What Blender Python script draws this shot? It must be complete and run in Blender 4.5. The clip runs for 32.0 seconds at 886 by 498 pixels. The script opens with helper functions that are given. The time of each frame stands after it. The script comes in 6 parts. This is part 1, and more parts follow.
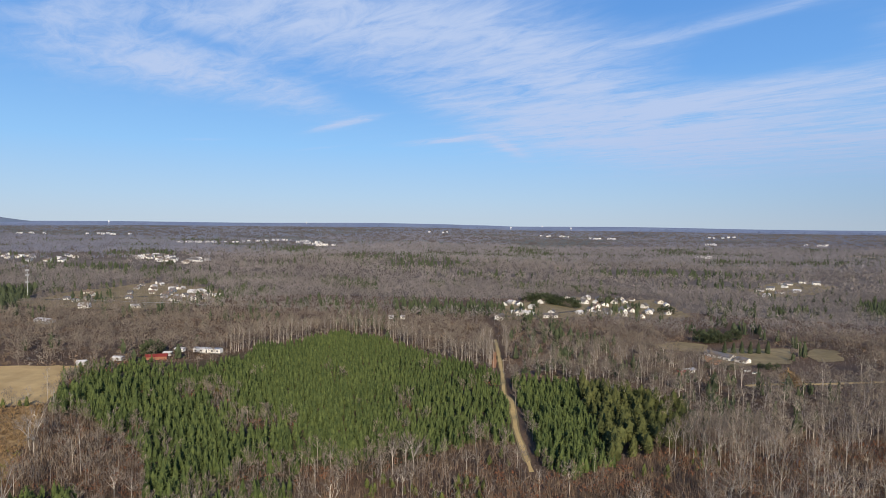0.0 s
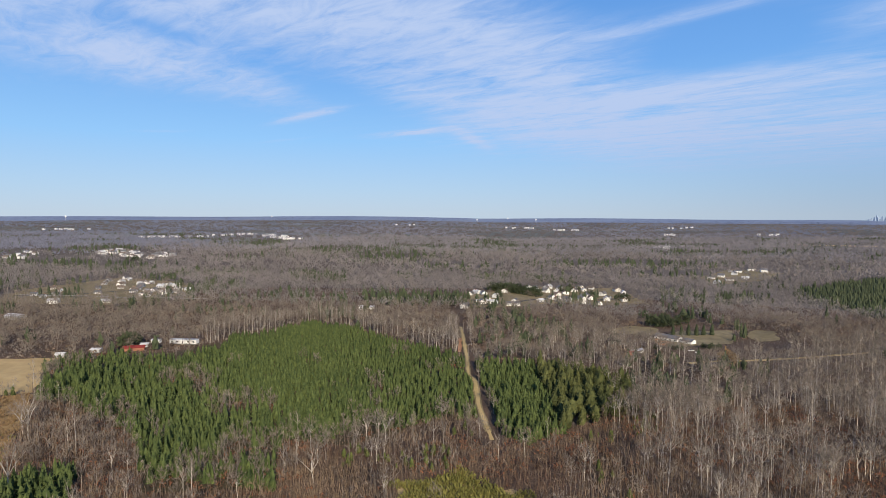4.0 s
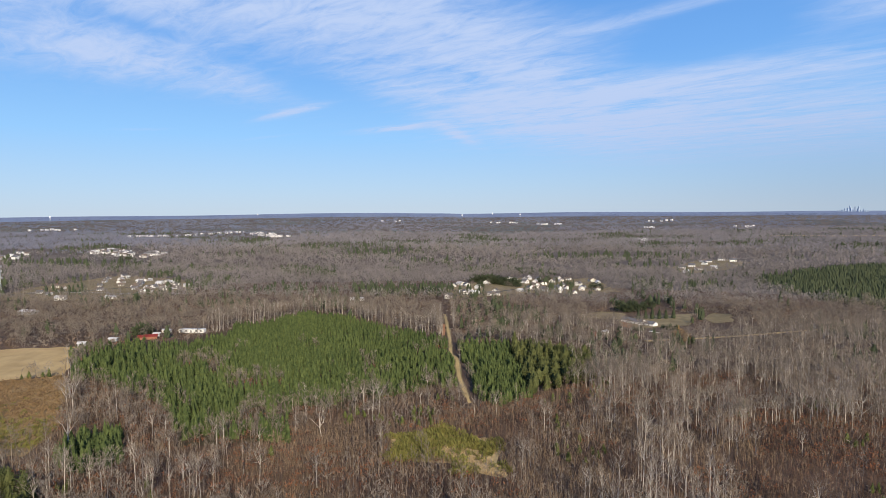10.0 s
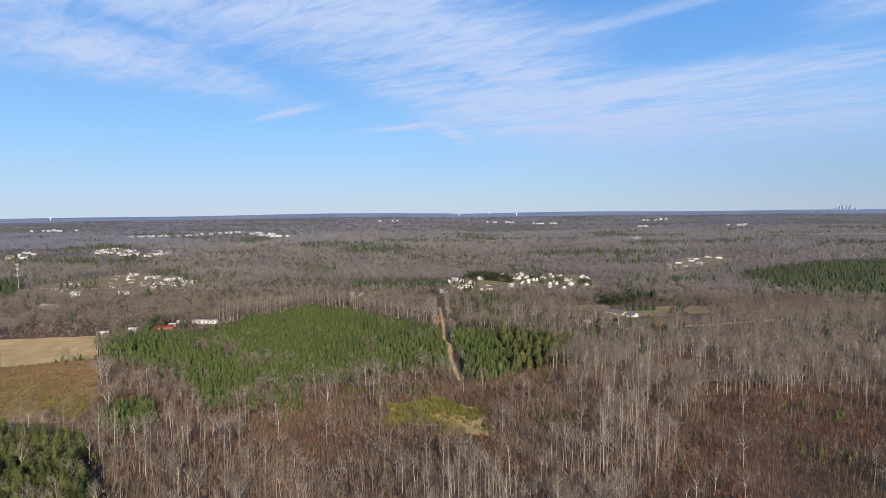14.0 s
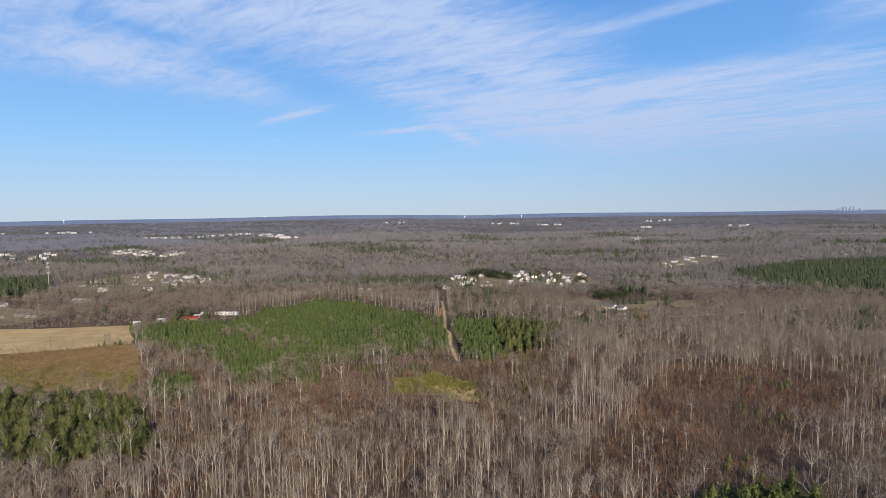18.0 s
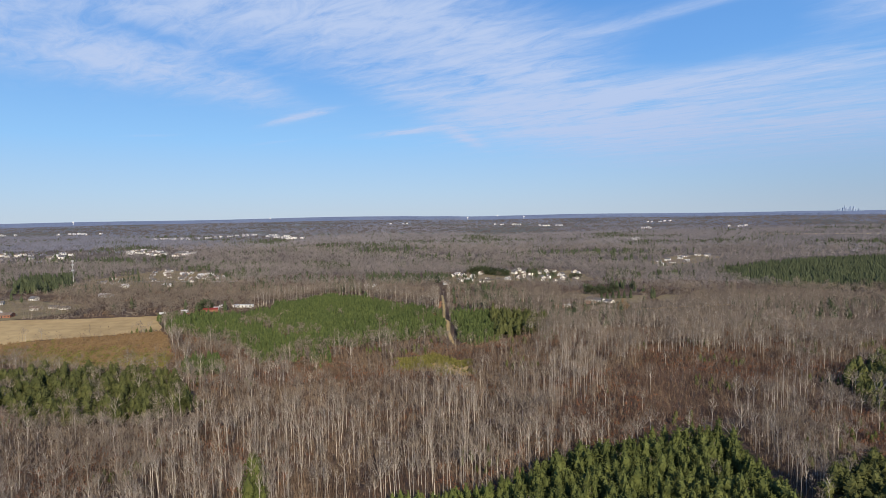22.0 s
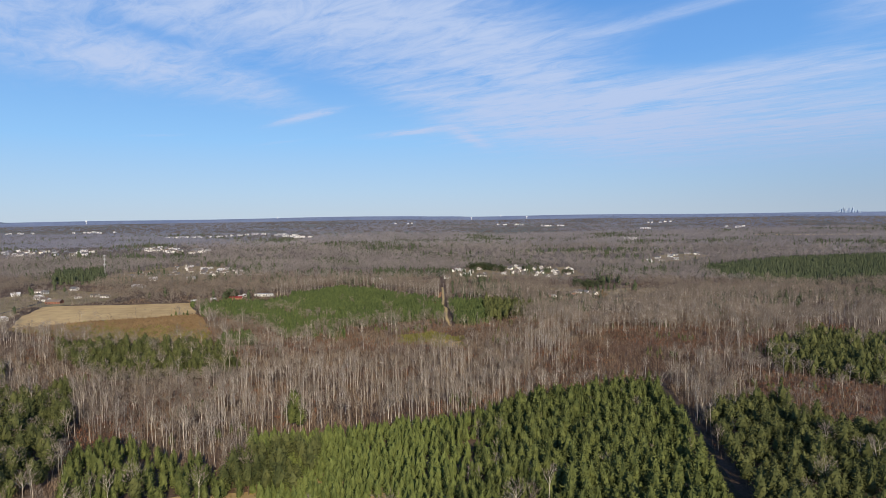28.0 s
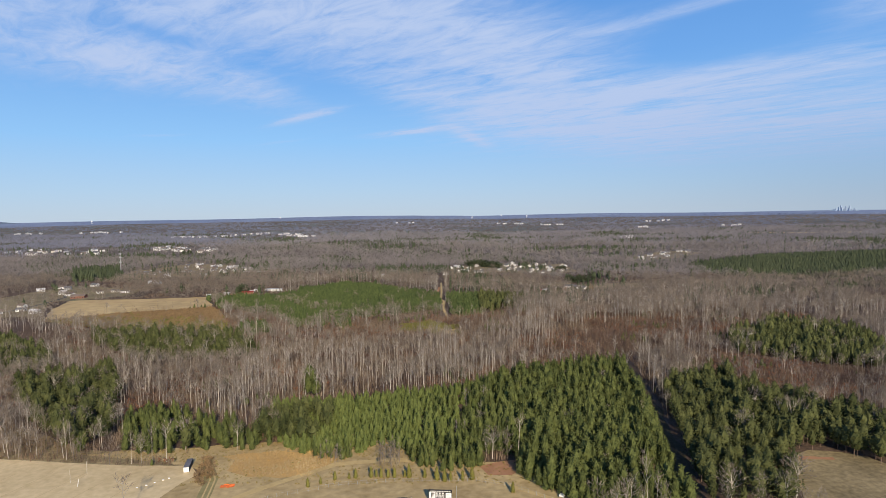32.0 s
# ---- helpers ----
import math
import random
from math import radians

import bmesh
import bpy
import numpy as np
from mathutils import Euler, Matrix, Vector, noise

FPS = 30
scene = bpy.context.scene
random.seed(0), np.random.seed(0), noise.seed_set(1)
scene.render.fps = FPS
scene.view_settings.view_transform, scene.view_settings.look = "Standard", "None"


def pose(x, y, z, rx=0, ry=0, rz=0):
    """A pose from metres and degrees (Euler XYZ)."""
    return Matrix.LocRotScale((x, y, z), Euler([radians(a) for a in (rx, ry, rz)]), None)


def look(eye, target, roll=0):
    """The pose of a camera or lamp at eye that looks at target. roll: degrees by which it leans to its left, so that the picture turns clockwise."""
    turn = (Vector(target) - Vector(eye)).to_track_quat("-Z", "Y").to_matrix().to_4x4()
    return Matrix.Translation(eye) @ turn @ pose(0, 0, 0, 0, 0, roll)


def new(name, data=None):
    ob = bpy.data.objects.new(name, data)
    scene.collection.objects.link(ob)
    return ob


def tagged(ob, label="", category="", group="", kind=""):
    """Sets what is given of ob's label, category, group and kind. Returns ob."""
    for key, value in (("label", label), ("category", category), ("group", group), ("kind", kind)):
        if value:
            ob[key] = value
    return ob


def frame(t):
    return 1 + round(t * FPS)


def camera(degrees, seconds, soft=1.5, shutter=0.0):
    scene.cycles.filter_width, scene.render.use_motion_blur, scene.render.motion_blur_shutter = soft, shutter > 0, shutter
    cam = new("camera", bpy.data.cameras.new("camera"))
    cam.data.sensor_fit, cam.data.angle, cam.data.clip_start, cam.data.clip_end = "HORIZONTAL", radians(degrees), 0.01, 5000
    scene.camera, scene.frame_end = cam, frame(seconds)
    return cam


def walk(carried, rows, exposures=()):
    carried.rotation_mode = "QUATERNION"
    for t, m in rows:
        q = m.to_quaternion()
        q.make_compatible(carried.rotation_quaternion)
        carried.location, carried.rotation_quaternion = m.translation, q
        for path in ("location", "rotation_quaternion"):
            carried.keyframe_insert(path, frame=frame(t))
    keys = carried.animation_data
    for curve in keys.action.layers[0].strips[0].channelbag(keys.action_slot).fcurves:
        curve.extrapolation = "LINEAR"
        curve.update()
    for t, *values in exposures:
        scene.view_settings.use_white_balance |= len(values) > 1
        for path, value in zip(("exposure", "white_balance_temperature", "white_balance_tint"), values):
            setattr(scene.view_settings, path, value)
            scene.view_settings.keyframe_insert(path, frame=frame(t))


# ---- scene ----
cam = camera(74.0, 32.0, soft=0.75)


def shot(x, y, z, yaw, pitch, roll):
    """The drone's pose: yaw to the left of +y, pitch up, in degrees."""
    a, b = radians(yaw), radians(pitch)
    eye = Vector((x, y, z))
    return look(eye, eye + Vector((-math.sin(a) * math.cos(b), math.cos(a) * math.cos(b), math.sin(b))), roll)


# seconds, x, y, z, yaw, pitch, roll
FLIGHT = [
    (0, -10.6, 43.7, 99.3, 4.34, -2.70, 0.59),
    (1, -10.4, 38.2, 99.6, 3.58, -2.85, 0.58),
    (2, -10.0, 32.3, 99.9, 2.67, -3.02, 0.47),
    (3, -9.3, 26.3, 100.2, 1.93, -3.18, 0.32),
    (3.5, -9.2, 22.8, 100.2, 1.37, -3.34, 0.24),
    (5.5, -7.9, 8.4, 100.7, 0.85, -3.52, 0.08),
    (6, -7.9, 4.6, 100.9, 0.52, -3.66, -0.11),
    (7, -7.2, -3.1, 101.5, 0.34, -3.75, -0.25),
    (8, -7.3, -10.6, 102.1, 0.11, -3.81, -0.40),
    (9, -7.1, -19.0, 101.8, -0.09, -3.83, -0.50),
    (10, -6.4, -27.4, 101.8, -0.23, -3.86, -0.56),
    (11, -5.7, -36.3, 101.5, -0.32, -3.88, -0.65),
    (12, -4.8, -45.7, 101.1, -0.41, -3.87, -0.72),
    (13, -4.2, -55.9, 100.9, -0.46, -3.86, -0.75),
    (14, -3.4, -66.1, 101.0, -0.45, -3.86, -0.75),
    (14.5, -2.9, -71.6, 100.9, -0.33, -3.83, -0.77),
    (16.5, -0.5, -94.6, 100.2, -0.14, -3.78, -0.84),
    (17, 0.0, -100.0, 100.0, 0.02, -3.74, -0.87),
    (18, 1.0, -111.3, 99.7, 0.18, -3.67, -0.90),
    (19, 1.8, -121.7, 98.9, 0.34, -3.61, -0.94),
    (20, 2.8, -134.0, 98.6, 0.44, -3.59, -0.95),
    (21, 4.0, -146.3, 98.4, 0.50, -3.56, -0.97),
    (22, 5.5, -158.4, 98.3, 0.55, -3.53, -1.01),
    (23, 6.9, -170.5, 98.1, 0.58, -3.51, -1.03),
    (24, 7.8, -183.0, 97.8, 0.60, -3.50, -0.99),
    (25, 8.8, -195.3, 97.8, 0.65, -3.50, -0.92),
    (25.5, 9.3, -201.3, 97.7, 0.77, -3.50, -0.87),
    (27.5, 11.6, -224.2, 97.5, 0.93, -3.50, -0.84),
    (28, 12.2, -230.0, 97.4, 1.03, -3.49, -0.84),
    (29, 13.0, -241.7, 97.0, 1.09, -3.48, -0.85),
    (30, 13.9, -253.0, 97.0, 1.15, -3.50, -0.87),
    (31, 15.2, -264.5, 97.2, 1.18, -3.52, -0.92),
    (32, 17.2, -276.4, 97.8, 1.18, -3.56, -0.99),
]
walk(cam, [(r[0], shot(*r[1:])) for r in FLIGHT], [(0, -0.09), (3, -0.07), (7, 0.0), (15, 0.02), (18, -0.04), (21, -0.08), (32, -0.09)])

# ---- sky and sun ----
SUN_EL, SHADE_WAY = radians(25), Vector((-0.26, 0.97, 0)).normalized()
to_sun = Vector((-SHADE_WAY.x * math.cos(SUN_EL), -SHADE_WAY.y * math.cos(SUN_EL), math.sin(SUN_EL)))
sun = new("sun", bpy.data.lights.new("sun", "SUN"))
sun.data.energy, sun.data.angle, sun.data.color = 5.8, radians(0.53), (1.0, 0.85, 0.63)
sun.matrix_world = look((0, 0, 300), Vector((0, 0, 300)) - to_sun)

world = bpy.data.worlds.new("sky")
scene.world = world
world.use_nodes = True
wt = world.node_tree
wt.nodes.clear()


def wmath(op, a, b=None, c=None):
    n = wt.nodes.new("ShaderNodeMath")
    n.operation = op
    for k, v in enumerate((a, b, c)):
        if v is None:
            continue
        if isinstance(v, (int, float)):
            n.inputs[k].default_value = v
        else:
            wt.links.new(v, n.inputs[k])
    return n.outputs[0]


sky = wt.nodes.new("ShaderNodeTexSky")
sky.sky_type, sky.sun_disc = "NISHITA", False
sky.sun_elevation, sky.sun_rotation = SUN_EL, math.atan2(to_sun.x, to_sun.y)
sky.air_density, sky.dust_density, sky.ozone_density, sky.altitude = 1.0, 0.6, 2.0, 200
way = wt.nodes.new("ShaderNodeTexCoord").outputs["Generated"]
split = wt.nodes.new("ShaderNodeSeparateXYZ")
wt.links.new(way, split.inputs[0])
dx, dy, dz = split.outputs
# the cirrus layer is a flat sheet far above: its coordinates run to the horizon
up = wmath("MAXIMUM", dz, 0.015)
px, py = wmath("DIVIDE", dx, up), wmath("DIVIDE", dy, up)
along = wmath("MULTIPLY", wmath("SUBTRACT", px, py), 0.707)
across = wmath("MULTIPLY", wmath("ADD", px, py), 0.707)
ahead = wmath("MAXIMUM", wmath("ABSOLUTE", dy), 0.05)
pu, pv = wmath("DIVIDE", dx, ahead), wmath("DIVIDE", dz, ahead)


def cloud_noise(sa, sc, scale, detail, rough, warp, seed):
    v = wt.nodes.new("ShaderNodeCombineXYZ")
    wt.links.new(wmath("MULTIPLY", along, sa), v.inputs[0])
    wt.links.new(wmath("MULTIPLY", across, sc), v.inputs[1])
    v.inputs[2].default_value = seed
    n = wt.nodes.new("ShaderNodeTexNoise")
    wt.links.new(v.outputs[0], n.inputs["Vector"])
    n.inputs["Scale"].default_value, n.inputs["Detail"].default_value = scale, detail
    n.inputs["Roughness"].default_value, n.inputs["Distortion"].default_value = rough, warp
    return n.outputs[0]


def bank(u, v, ru, rv, slope, amp):
    """A soft bank of cirrus (or a clear gap) round the bearing u and height v, leaning by slope."""
    du = wmath("SUBTRACT", pu, u)
    dv = wmath("SUBTRACT", wmath("SUBTRACT", pv, v), wmath("MULTIPLY", du, slope))
    q = wmath("ADD", wmath("POWER", wmath("ABSOLUTE", wmath("DIVIDE", du, ru)), 2.0), wmath("POWER", wmath("ABSOLUTE", wmath("DIVIDE", dv, rv)), 2.0))
    return wmath("MULTIPLY", wmath("POWER", 2.718, wmath("MULTIPLY", q, -1.0)), amp)


cover = None
for b in [(-0.62, 0.285, 0.32, 0.060, -0.10, 0.95), (-0.40, 0.225, 0.22, 0.032, -0.22, 0.75), (-0.58, 0.36, 0.35, 0.040, -0.05, 0.80), (-0.22, 0.33, 0.26, 0.085, -0.16, 1.0),
          (0.10, 0.25, 0.26, 0.115, -0.28, 1.05), (-0.02, 0.19, 0.16, 0.030, -0.25, 0.45), (0.35, 0.165, 0.30, 0.065, 0.0, 0.80), (0.58, 0.232, 0.32, 0.028, 0.17, 0.75),
          (0.75, 0.17, 0.30, 0.085, 0.05, 0.75), (0.48, 0.115, 0.35, 0.04, -0.03, 0.45), (0.42, 0.338, 0.20, 0.012, 0.245, 0.75), (0.72, 0.335, 0.14, 0.032, 0.18, 0.65),
          (-0.245, 0.166, 0.060, 0.0065, 0.22, 1.25), (-0.065, 0.138, 0.070, 0.0045, 0.09, 1.5), (0.030, 0.126, 0.035, 0.010, -0.45, 0.85), (-0.51, 0.139, 0.05, 0.003, 0.0, 0.6), (-0.30, 0.123, 0.06, 0.003, 0.1, 0.4),
          (0.1, 0.55, 1.6, 0.15, 0.0, 0.6),
          (0.44, 0.278, 0.13, 0.026, 0.22, -0.75), (-0.20, 0.200, 0.09, 0.026, -0.35, -0.60), (0.30, 0.37, 0.10, 0.020, 0.2, -0.5), (-0.50, 0.310, 0.09, 0.012, -0.30, -0.45)]:
    one = bank(*b)
    cover = one if cover is None else wmath("ADD", cover, one)
streak = cloud_noise(0.42, 1.25, 0.95, 9, 0.62, 0.5, 3.1)
wisp = cloud_noise(0.9, 2.0, 2.6, 8, 0.66, 0.6, 8.4)
big = cloud_noise(0.12, 0.5, 1.0, 3, 0.5, 0.2, 5.5)
tex = wmath("ADD", wmath("ADD", wmath("MULTIPLY", streak, 0.8), wmath("MULTIPLY", wisp, 0.9)), wmath("MULTIPLY", big, 0.3))
veil = wmath("ADD", wmath("MULTIPLY", cover, 0.68), wmath("MULTIPLY", wmath("SUBTRACT", tex, 1.0), wmath("ADD", 0.22, wmath("MULTIPLY", cover, 1.55))))
veil_n = wt.nodes.new("ShaderNodeMapRange")
veil_n.interpolation_type = "SMOOTHSTEP"
wt.links.new(veil, veil_n.inputs[0])
for k, v in zip((1, 2, 3, 4), (0.02, 1.30, 0.0, 0.97)):
    veil_n.inputs[k].default_value = v
mix = wt.nodes.new("ShaderNodeMix")
mix.data_type = "RGBA"
wt.links.new(veil_n.outputs[0], mix.inputs["Factor"])
tinted = wt.nodes.new("ShaderNodeMix")
tinted.data_type, tinted.blend_type = "RGBA", "MULTIPLY"
tinted.inputs["Factor"].default_value = 1.0
wt.links.new(sky.outputs[0], tinted.inputs[6])
tinted.inputs[7].default_value = (0.86, 1.22, 1.78, 1)
# the air over the land: pale at the horizon, deeper blue above
grade = wt.nodes.new("ShaderNodeValToRGB")
stops = [(0.0, (0.520, 0.615, 0.730)), (0.10, (0.440, 0.600, 0.790)), (0.30, (0.290, 0.545, 0.880)), (0.60, (0.165, 0.390, 0.800)), (1.0, (0.095, 0.275, 0.680))]
grade.color_ramp.elements.new(0.1), grade.color_ramp.elements.new(0.3), grade.color_ramp.elements.new(0.6)
for e, (at, c) in zip(grade.color_ramp.elements, stops):
    e.position, e.color = at, (*c, 1)
wt.links.new(wmath("DIVIDE", dz, 0.40), grade.inputs[0])
lit = wt.nodes.new("ShaderNodeMix")
lit.data_type, lit.blend_type = "RGBA", "MULTIPLY"
lit.inputs["Factor"].default_value = 1.0
wt.links.new(grade.outputs[0], lit.inputs[6])
lit.inputs[7].default_value = (12.0, 12.2, 12.2, 1)
low = wt.nodes.new("ShaderNodeMapRange")
low.interpolation_type = "SMOOTHSTEP"
wt.links.new(dz, low.inputs[0])
for k, v in zip((1, 2, 3, 4), (0.35, 0.75, 0.92, 0.0)):
    low.inputs[k].default_value = v
air = wt.nodes.new("ShaderNodeMix")
air.data_type = "RGBA"
wt.links.new(low.outputs[0], air.inputs["Factor"])
wt.links.new(tinted.outputs[2], air.inputs[6])
wt.links.new(lit.outputs[2], air.inputs[7])
wt.links.new(air.outputs[2], mix.inputs[6])
mix.inputs[7].default_value = (5.7, 7.1, 10.1, 1)
back = wt.nodes.new("ShaderNodeBackground")
back.inputs[1].default_value = 0.09
# the air is duller low down towards the city
dull = wt.nodes.new("ShaderNodeMix")
dull.data_type, dull.blend_type = "RGBA", "MULTIPLY"
wt.links.new(bank(0.85, 0.03, 0.55, 0.13, 0.0, 0.85), dull.inputs["Factor"])
wt.links.new(mix.outputs[2], dull.inputs[6])
dull.inputs[7].default_value = (0.74, 0.76, 0.80, 1)
wt.links.new(dull.outputs[2], back.inputs[0])
out = wt.nodes.new("ShaderNodeOutputWorld")
wt.links.new(back.outputs[0], out.inputs[0])

# ---- materials ----
def material(name, dark, light, grain=1.0, patch=0.1, rough=0.85, bump=0.0, island=0.0, spec=0.2, metal=0.0, spread=0.5, objvar=0.0, region=None):
    """A surface between two colours: fine grain and broad patches (features per metre), with pieces that differ a little.
    region: features per metre and weight of still wider changes of growth."""
    m = bpy.data.materials.new(name)
    m.use_nodes = True
    nt = m.node_tree
    b = nt.nodes["Principled BSDF"]
    b.inputs["Roughness"].default_value, b.inputs["Metallic"].default_value = rough, metal
    b.inputs["Specular IOR Level"].default_value = spec
    pos = nt.nodes.new("ShaderNodeNewGeometry")
    fine, broad = nt.nodes.new("ShaderNodeTexNoise"), nt.nodes.new("ShaderNodeTexNoise")
    for n, s, d in ((fine, grain, 4), (broad, patch, 3)):
        nt.links.new(pos.outputs["Position"], n.inputs["Vector"])
        n.inputs["Scale"].default_value, n.inputs["Detail"].default_value = s, d
    total = nt.nodes.new("ShaderNodeMath")
    total.operation = "ADD"
    nt.links.new(fine.outputs[0], total.inputs[0])
    nt.links.new(broad.outputs[0], total.inputs[1])
    last = total.outputs[0]
    if region:
        wide, add = nt.nodes.new("ShaderNodeTexNoise"), nt.nodes.new("ShaderNodeMath")
        nt.links.new(pos.outputs["Position"], wide.inputs["Vector"])
        wide.inputs["Scale"].default_value, wide.inputs["Detail"].default_value = region[0], 5
        add.operation = "MULTIPLY_ADD"
        nt.links.new(wide.outputs[0], add.inputs[0])
        add.inputs[1].default_value = region[1]
        nt.links.new(last, add.inputs[2])
        shift = nt.nodes.new("ShaderNodeMath")
        shift.operation = "SUBTRACT"
        nt.links.new(add.outputs[0], shift.inputs[0])
        shift.inputs[1].default_value = 0.5 * region[1]
        last = shift.outputs[0]
    for amount, source in ((island, pos.outputs["Random Per Island"]), (objvar, None)):
        if amount:
            if source is None:
                source = nt.nodes.new("ShaderNodeObjectInfo").outputs["Random"]
            add = nt.nodes.new("ShaderNodeMath")
            add.operation = "MULTIPLY_ADD"
            nt.links.new(source, add.inputs[0])
            add.inputs[1].default_value = amount
            nt.links.new(last, add.inputs[2])
            last = add.outputs[0]
    ramp = nt.nodes.new("ShaderNodeMapRange")
    nt.links.new(last, ramp.inputs[0])
    mid = 1.0 + 0.5 * (island + objvar)
    ramp.inputs[1].default_value, ramp.inputs[2].default_value = mid - spread * (1 + island), mid + spread * (1 + island)
    mixed = nt.nodes.new("ShaderNodeMix")
    mixed.data_type = "RGBA"
    nt.links.new(ramp.outputs[0], mixed.inputs["Factor"])
    mixed.inputs[6].default_value, mixed.inputs[7].default_value = (*dark, 1), (*light, 1)
    nt.links.new(mixed.outputs[2], b.inputs["Base Color"])
    if bump:
        bn = nt.nodes.new("ShaderNodeBump")
        bn.inputs["Strength"].default_value, bn.inputs["Distance"].default_value = bump, 0.4 / grain
        nt.links.new(fine.outputs[0], bn.inputs["Height"])
        nt.links.new(bn.outputs[0], b.inputs["Normal"])
    return m


FLOOR = material("leaf_litter", (0.052, 0.036, 0.026), (0.168, 0.112, 0.077), 0.7, 0.03, 0.95, 0.6, spread=0.35)
BARK = material("pale_bark", (0.23, 0.202, 0.172), (0.57, 0.52, 0.452), 0.9, 0.13, 0.9, island=0.3, spread=0.3)
TWIG = material("bare_twigs", (0.112, 0.091, 0.076), (0.270, 0.228, 0.190), 0.5, 0.11, 0.95, island=0.08, spread=0.28, region=(0.02, 0.5))
# receding woods: a little lilac haze is mixed into the base colour
TWIG_FAR_HAZE = material("far_twigs_hazed", (0.128, 0.114, 0.111), (0.246, 0.220, 0.211), 0.12, 0.02, 0.95, island=0.05, spread=0.34, region=(0.0045, 0.8))
SAPLING = material("brown_saplings", (0.080, 0.058, 0.043), (0.250, 0.182, 0.130), 0.5, 0.10, 0.95, island=0.12, spread=0.28, region=(0.025, 0.6))
RUSSET = material("russet_leaves", (0.11, 0.050, 0.030), (0.27, 0.122, 0.066), 0.4, 0.04, 0.9, island=0.4, spread=0.4)
PINE = material("pine_needles", (0.040, 0.053, 0.018), (0.128, 0.146, 0.047), 0.5, 0.25, 0.9, island=0.12, spec=0.1, spread=0.34, region=(0.04, 0.5))
PINE_YOUNG = material("young_pine_needles", (0.032, 0.050, 0.020), (0.108, 0.138, 0.047), 0.5, 0.25, 0.9, island=0.12, spec=0.1, spread=0.36, region=(0.02, 0.5))
PINE_FAR = material("far_pine_needles", (0.030, 0.042, 0.023), (0.082, 0.098, 0.050), 0.2, 0.03, 0.8, island=0.2, spread=0.40, region=(0.008, 0.4))
PINE_BARK = material("pine_bark", (0.08, 0.055, 0.04), (0.22, 0.15, 0.11), 1.5, 0.2, 0.9)
CYPRESS = material("cypress_foliage", (0.10, 0.098, 0.022), (0.235, 0.215, 0.055), 1.2, 0.15, 0.8, island=0.2)
SCRUB = material("scrub_leaves", (0.13, 0.095, 0.025), (0.36, 0.29, 0.085), 0.3, 0.05, 0.9, island=0.5)
SCRUB_GREEN = material("green_scrub", (0.080, 0.082, 0.022), (0.245, 0.225, 0.066), 0.3, 0.12, 0.9, island=0.3, spread=0.35, region=(0.05, 0.5))
STRAW = material("dry_grass", (0.30, 0.215, 0.11), (0.56, 0.43, 0.24), 0.5, 0.06, 0.95, island=0.5)
ORANGE = material("broom_sedge", (0.34, 0.205, 0.075), (0.56, 0.375, 0.15), 0.6, 0.06, 0.95, island=0.4)
FIELD = material("stubble_field", (0.35, 0.245, 0.112), (0.6, 0.44, 0.215), 0.10, 0.012, 0.95, 0.15, spread=0.4)
TURF = material("dormant_turf", (0.46, 0.345, 0.178), (0.7, 0.55, 0.315), 0.35, 0.03, 0.95, 0.15, spread=0.36)
LAWN = material("winter_lawn", (0.15, 0.122, 0.068), (0.31, 0.25, 0.14), 0.15, 0.03, 0.95, 0.15, spread=0.4)
CLAY = material("red_clay", (0.26, 0.115, 0.055), (0.48, 0.27, 0.15), 0.3, 0.05, 0.95, 0.3)
TRACK = material("sandy_track", (0.40, 0.285, 0.12), (0.62, 0.47, 0.225), 0.5, 0.08, 0.95, 0.2)
ASPHALT = material("road_asphalt", (0.045, 0.044, 0.043), (0.11, 0.105, 0.10), 0.6, 0.05, 0.9)
WHITE = material("white_siding", (0.66, 0.65, 0.62), (0.84, 0.83, 0.80), 2.0, 0.3, 0.6, spread=0.5)
CREAM = material("cream_siding", (0.56, 0.53, 0.46), (0.72, 0.69, 0.62), 2.0, 0.3, 0.65)
BRICK = material("red_brick_wall", (0.20, 0.085, 0.055), (0.36, 0.18, 0.12), 3.0, 0.3, 0.85)
GREYWALL = material("grey_siding", (0.30, 0.31, 0.32), (0.46, 0.47, 0.48), 2.0, 0.3, 0.65)
SHINGLE = material("grey_shingles", (0.075, 0.075, 0.085), (0.20, 0.20, 0.215), 2.0, 0.2, 0.85)
SHINGLE_BROWN = material("brown_shingles", (0.11, 0.085, 0.07), (0.25, 0.20, 0.17), 2.0, 0.2, 0.85)
PALEROOF = material("pale_metal_roof", (0.45, 0.45, 0.46), (0.68, 0.68, 0.69), 0.8, 0.1, 0.45, spec=0.5)
REDROOF = material("red_metal_roof", (0.16, 0.026, 0.022), (0.26, 0.05, 0.042), 0.8, 0.1, 0.5)
PANE = material("window_glass", (0.02, 0.024, 0.03), (0.05, 0.055, 0.065), 1.0, 0.2, 0.12, spec=0.6)
WOODPOLE = material("weathered_pole", (0.17, 0.14, 0.11), (0.38, 0.33, 0.27), 3.0, 0.4, 0.9)
STEEL = material("galvanised_steel", (0.42, 0.43, 0.44), (0.62, 0.63, 0.64), 2.0, 0.3, 0.45, metal=0.6)
BLACK = material("black_paint", (0.012, 0.012, 0.013), (0.03, 0.03, 0.032), 2.0, 0.3, 0.5)
ORANGE_NET = material("orange_plastic_mesh", (0.60, 0.11, 0.03), (0.80, 0.22, 0.06), 1.5, 0.3, 0.7)
GREYSKIRT = material("dark_underpinning", (0.07, 0.065, 0.06), (0.16, 0.15, 0.14), 2.0, 0.3, 0.9)
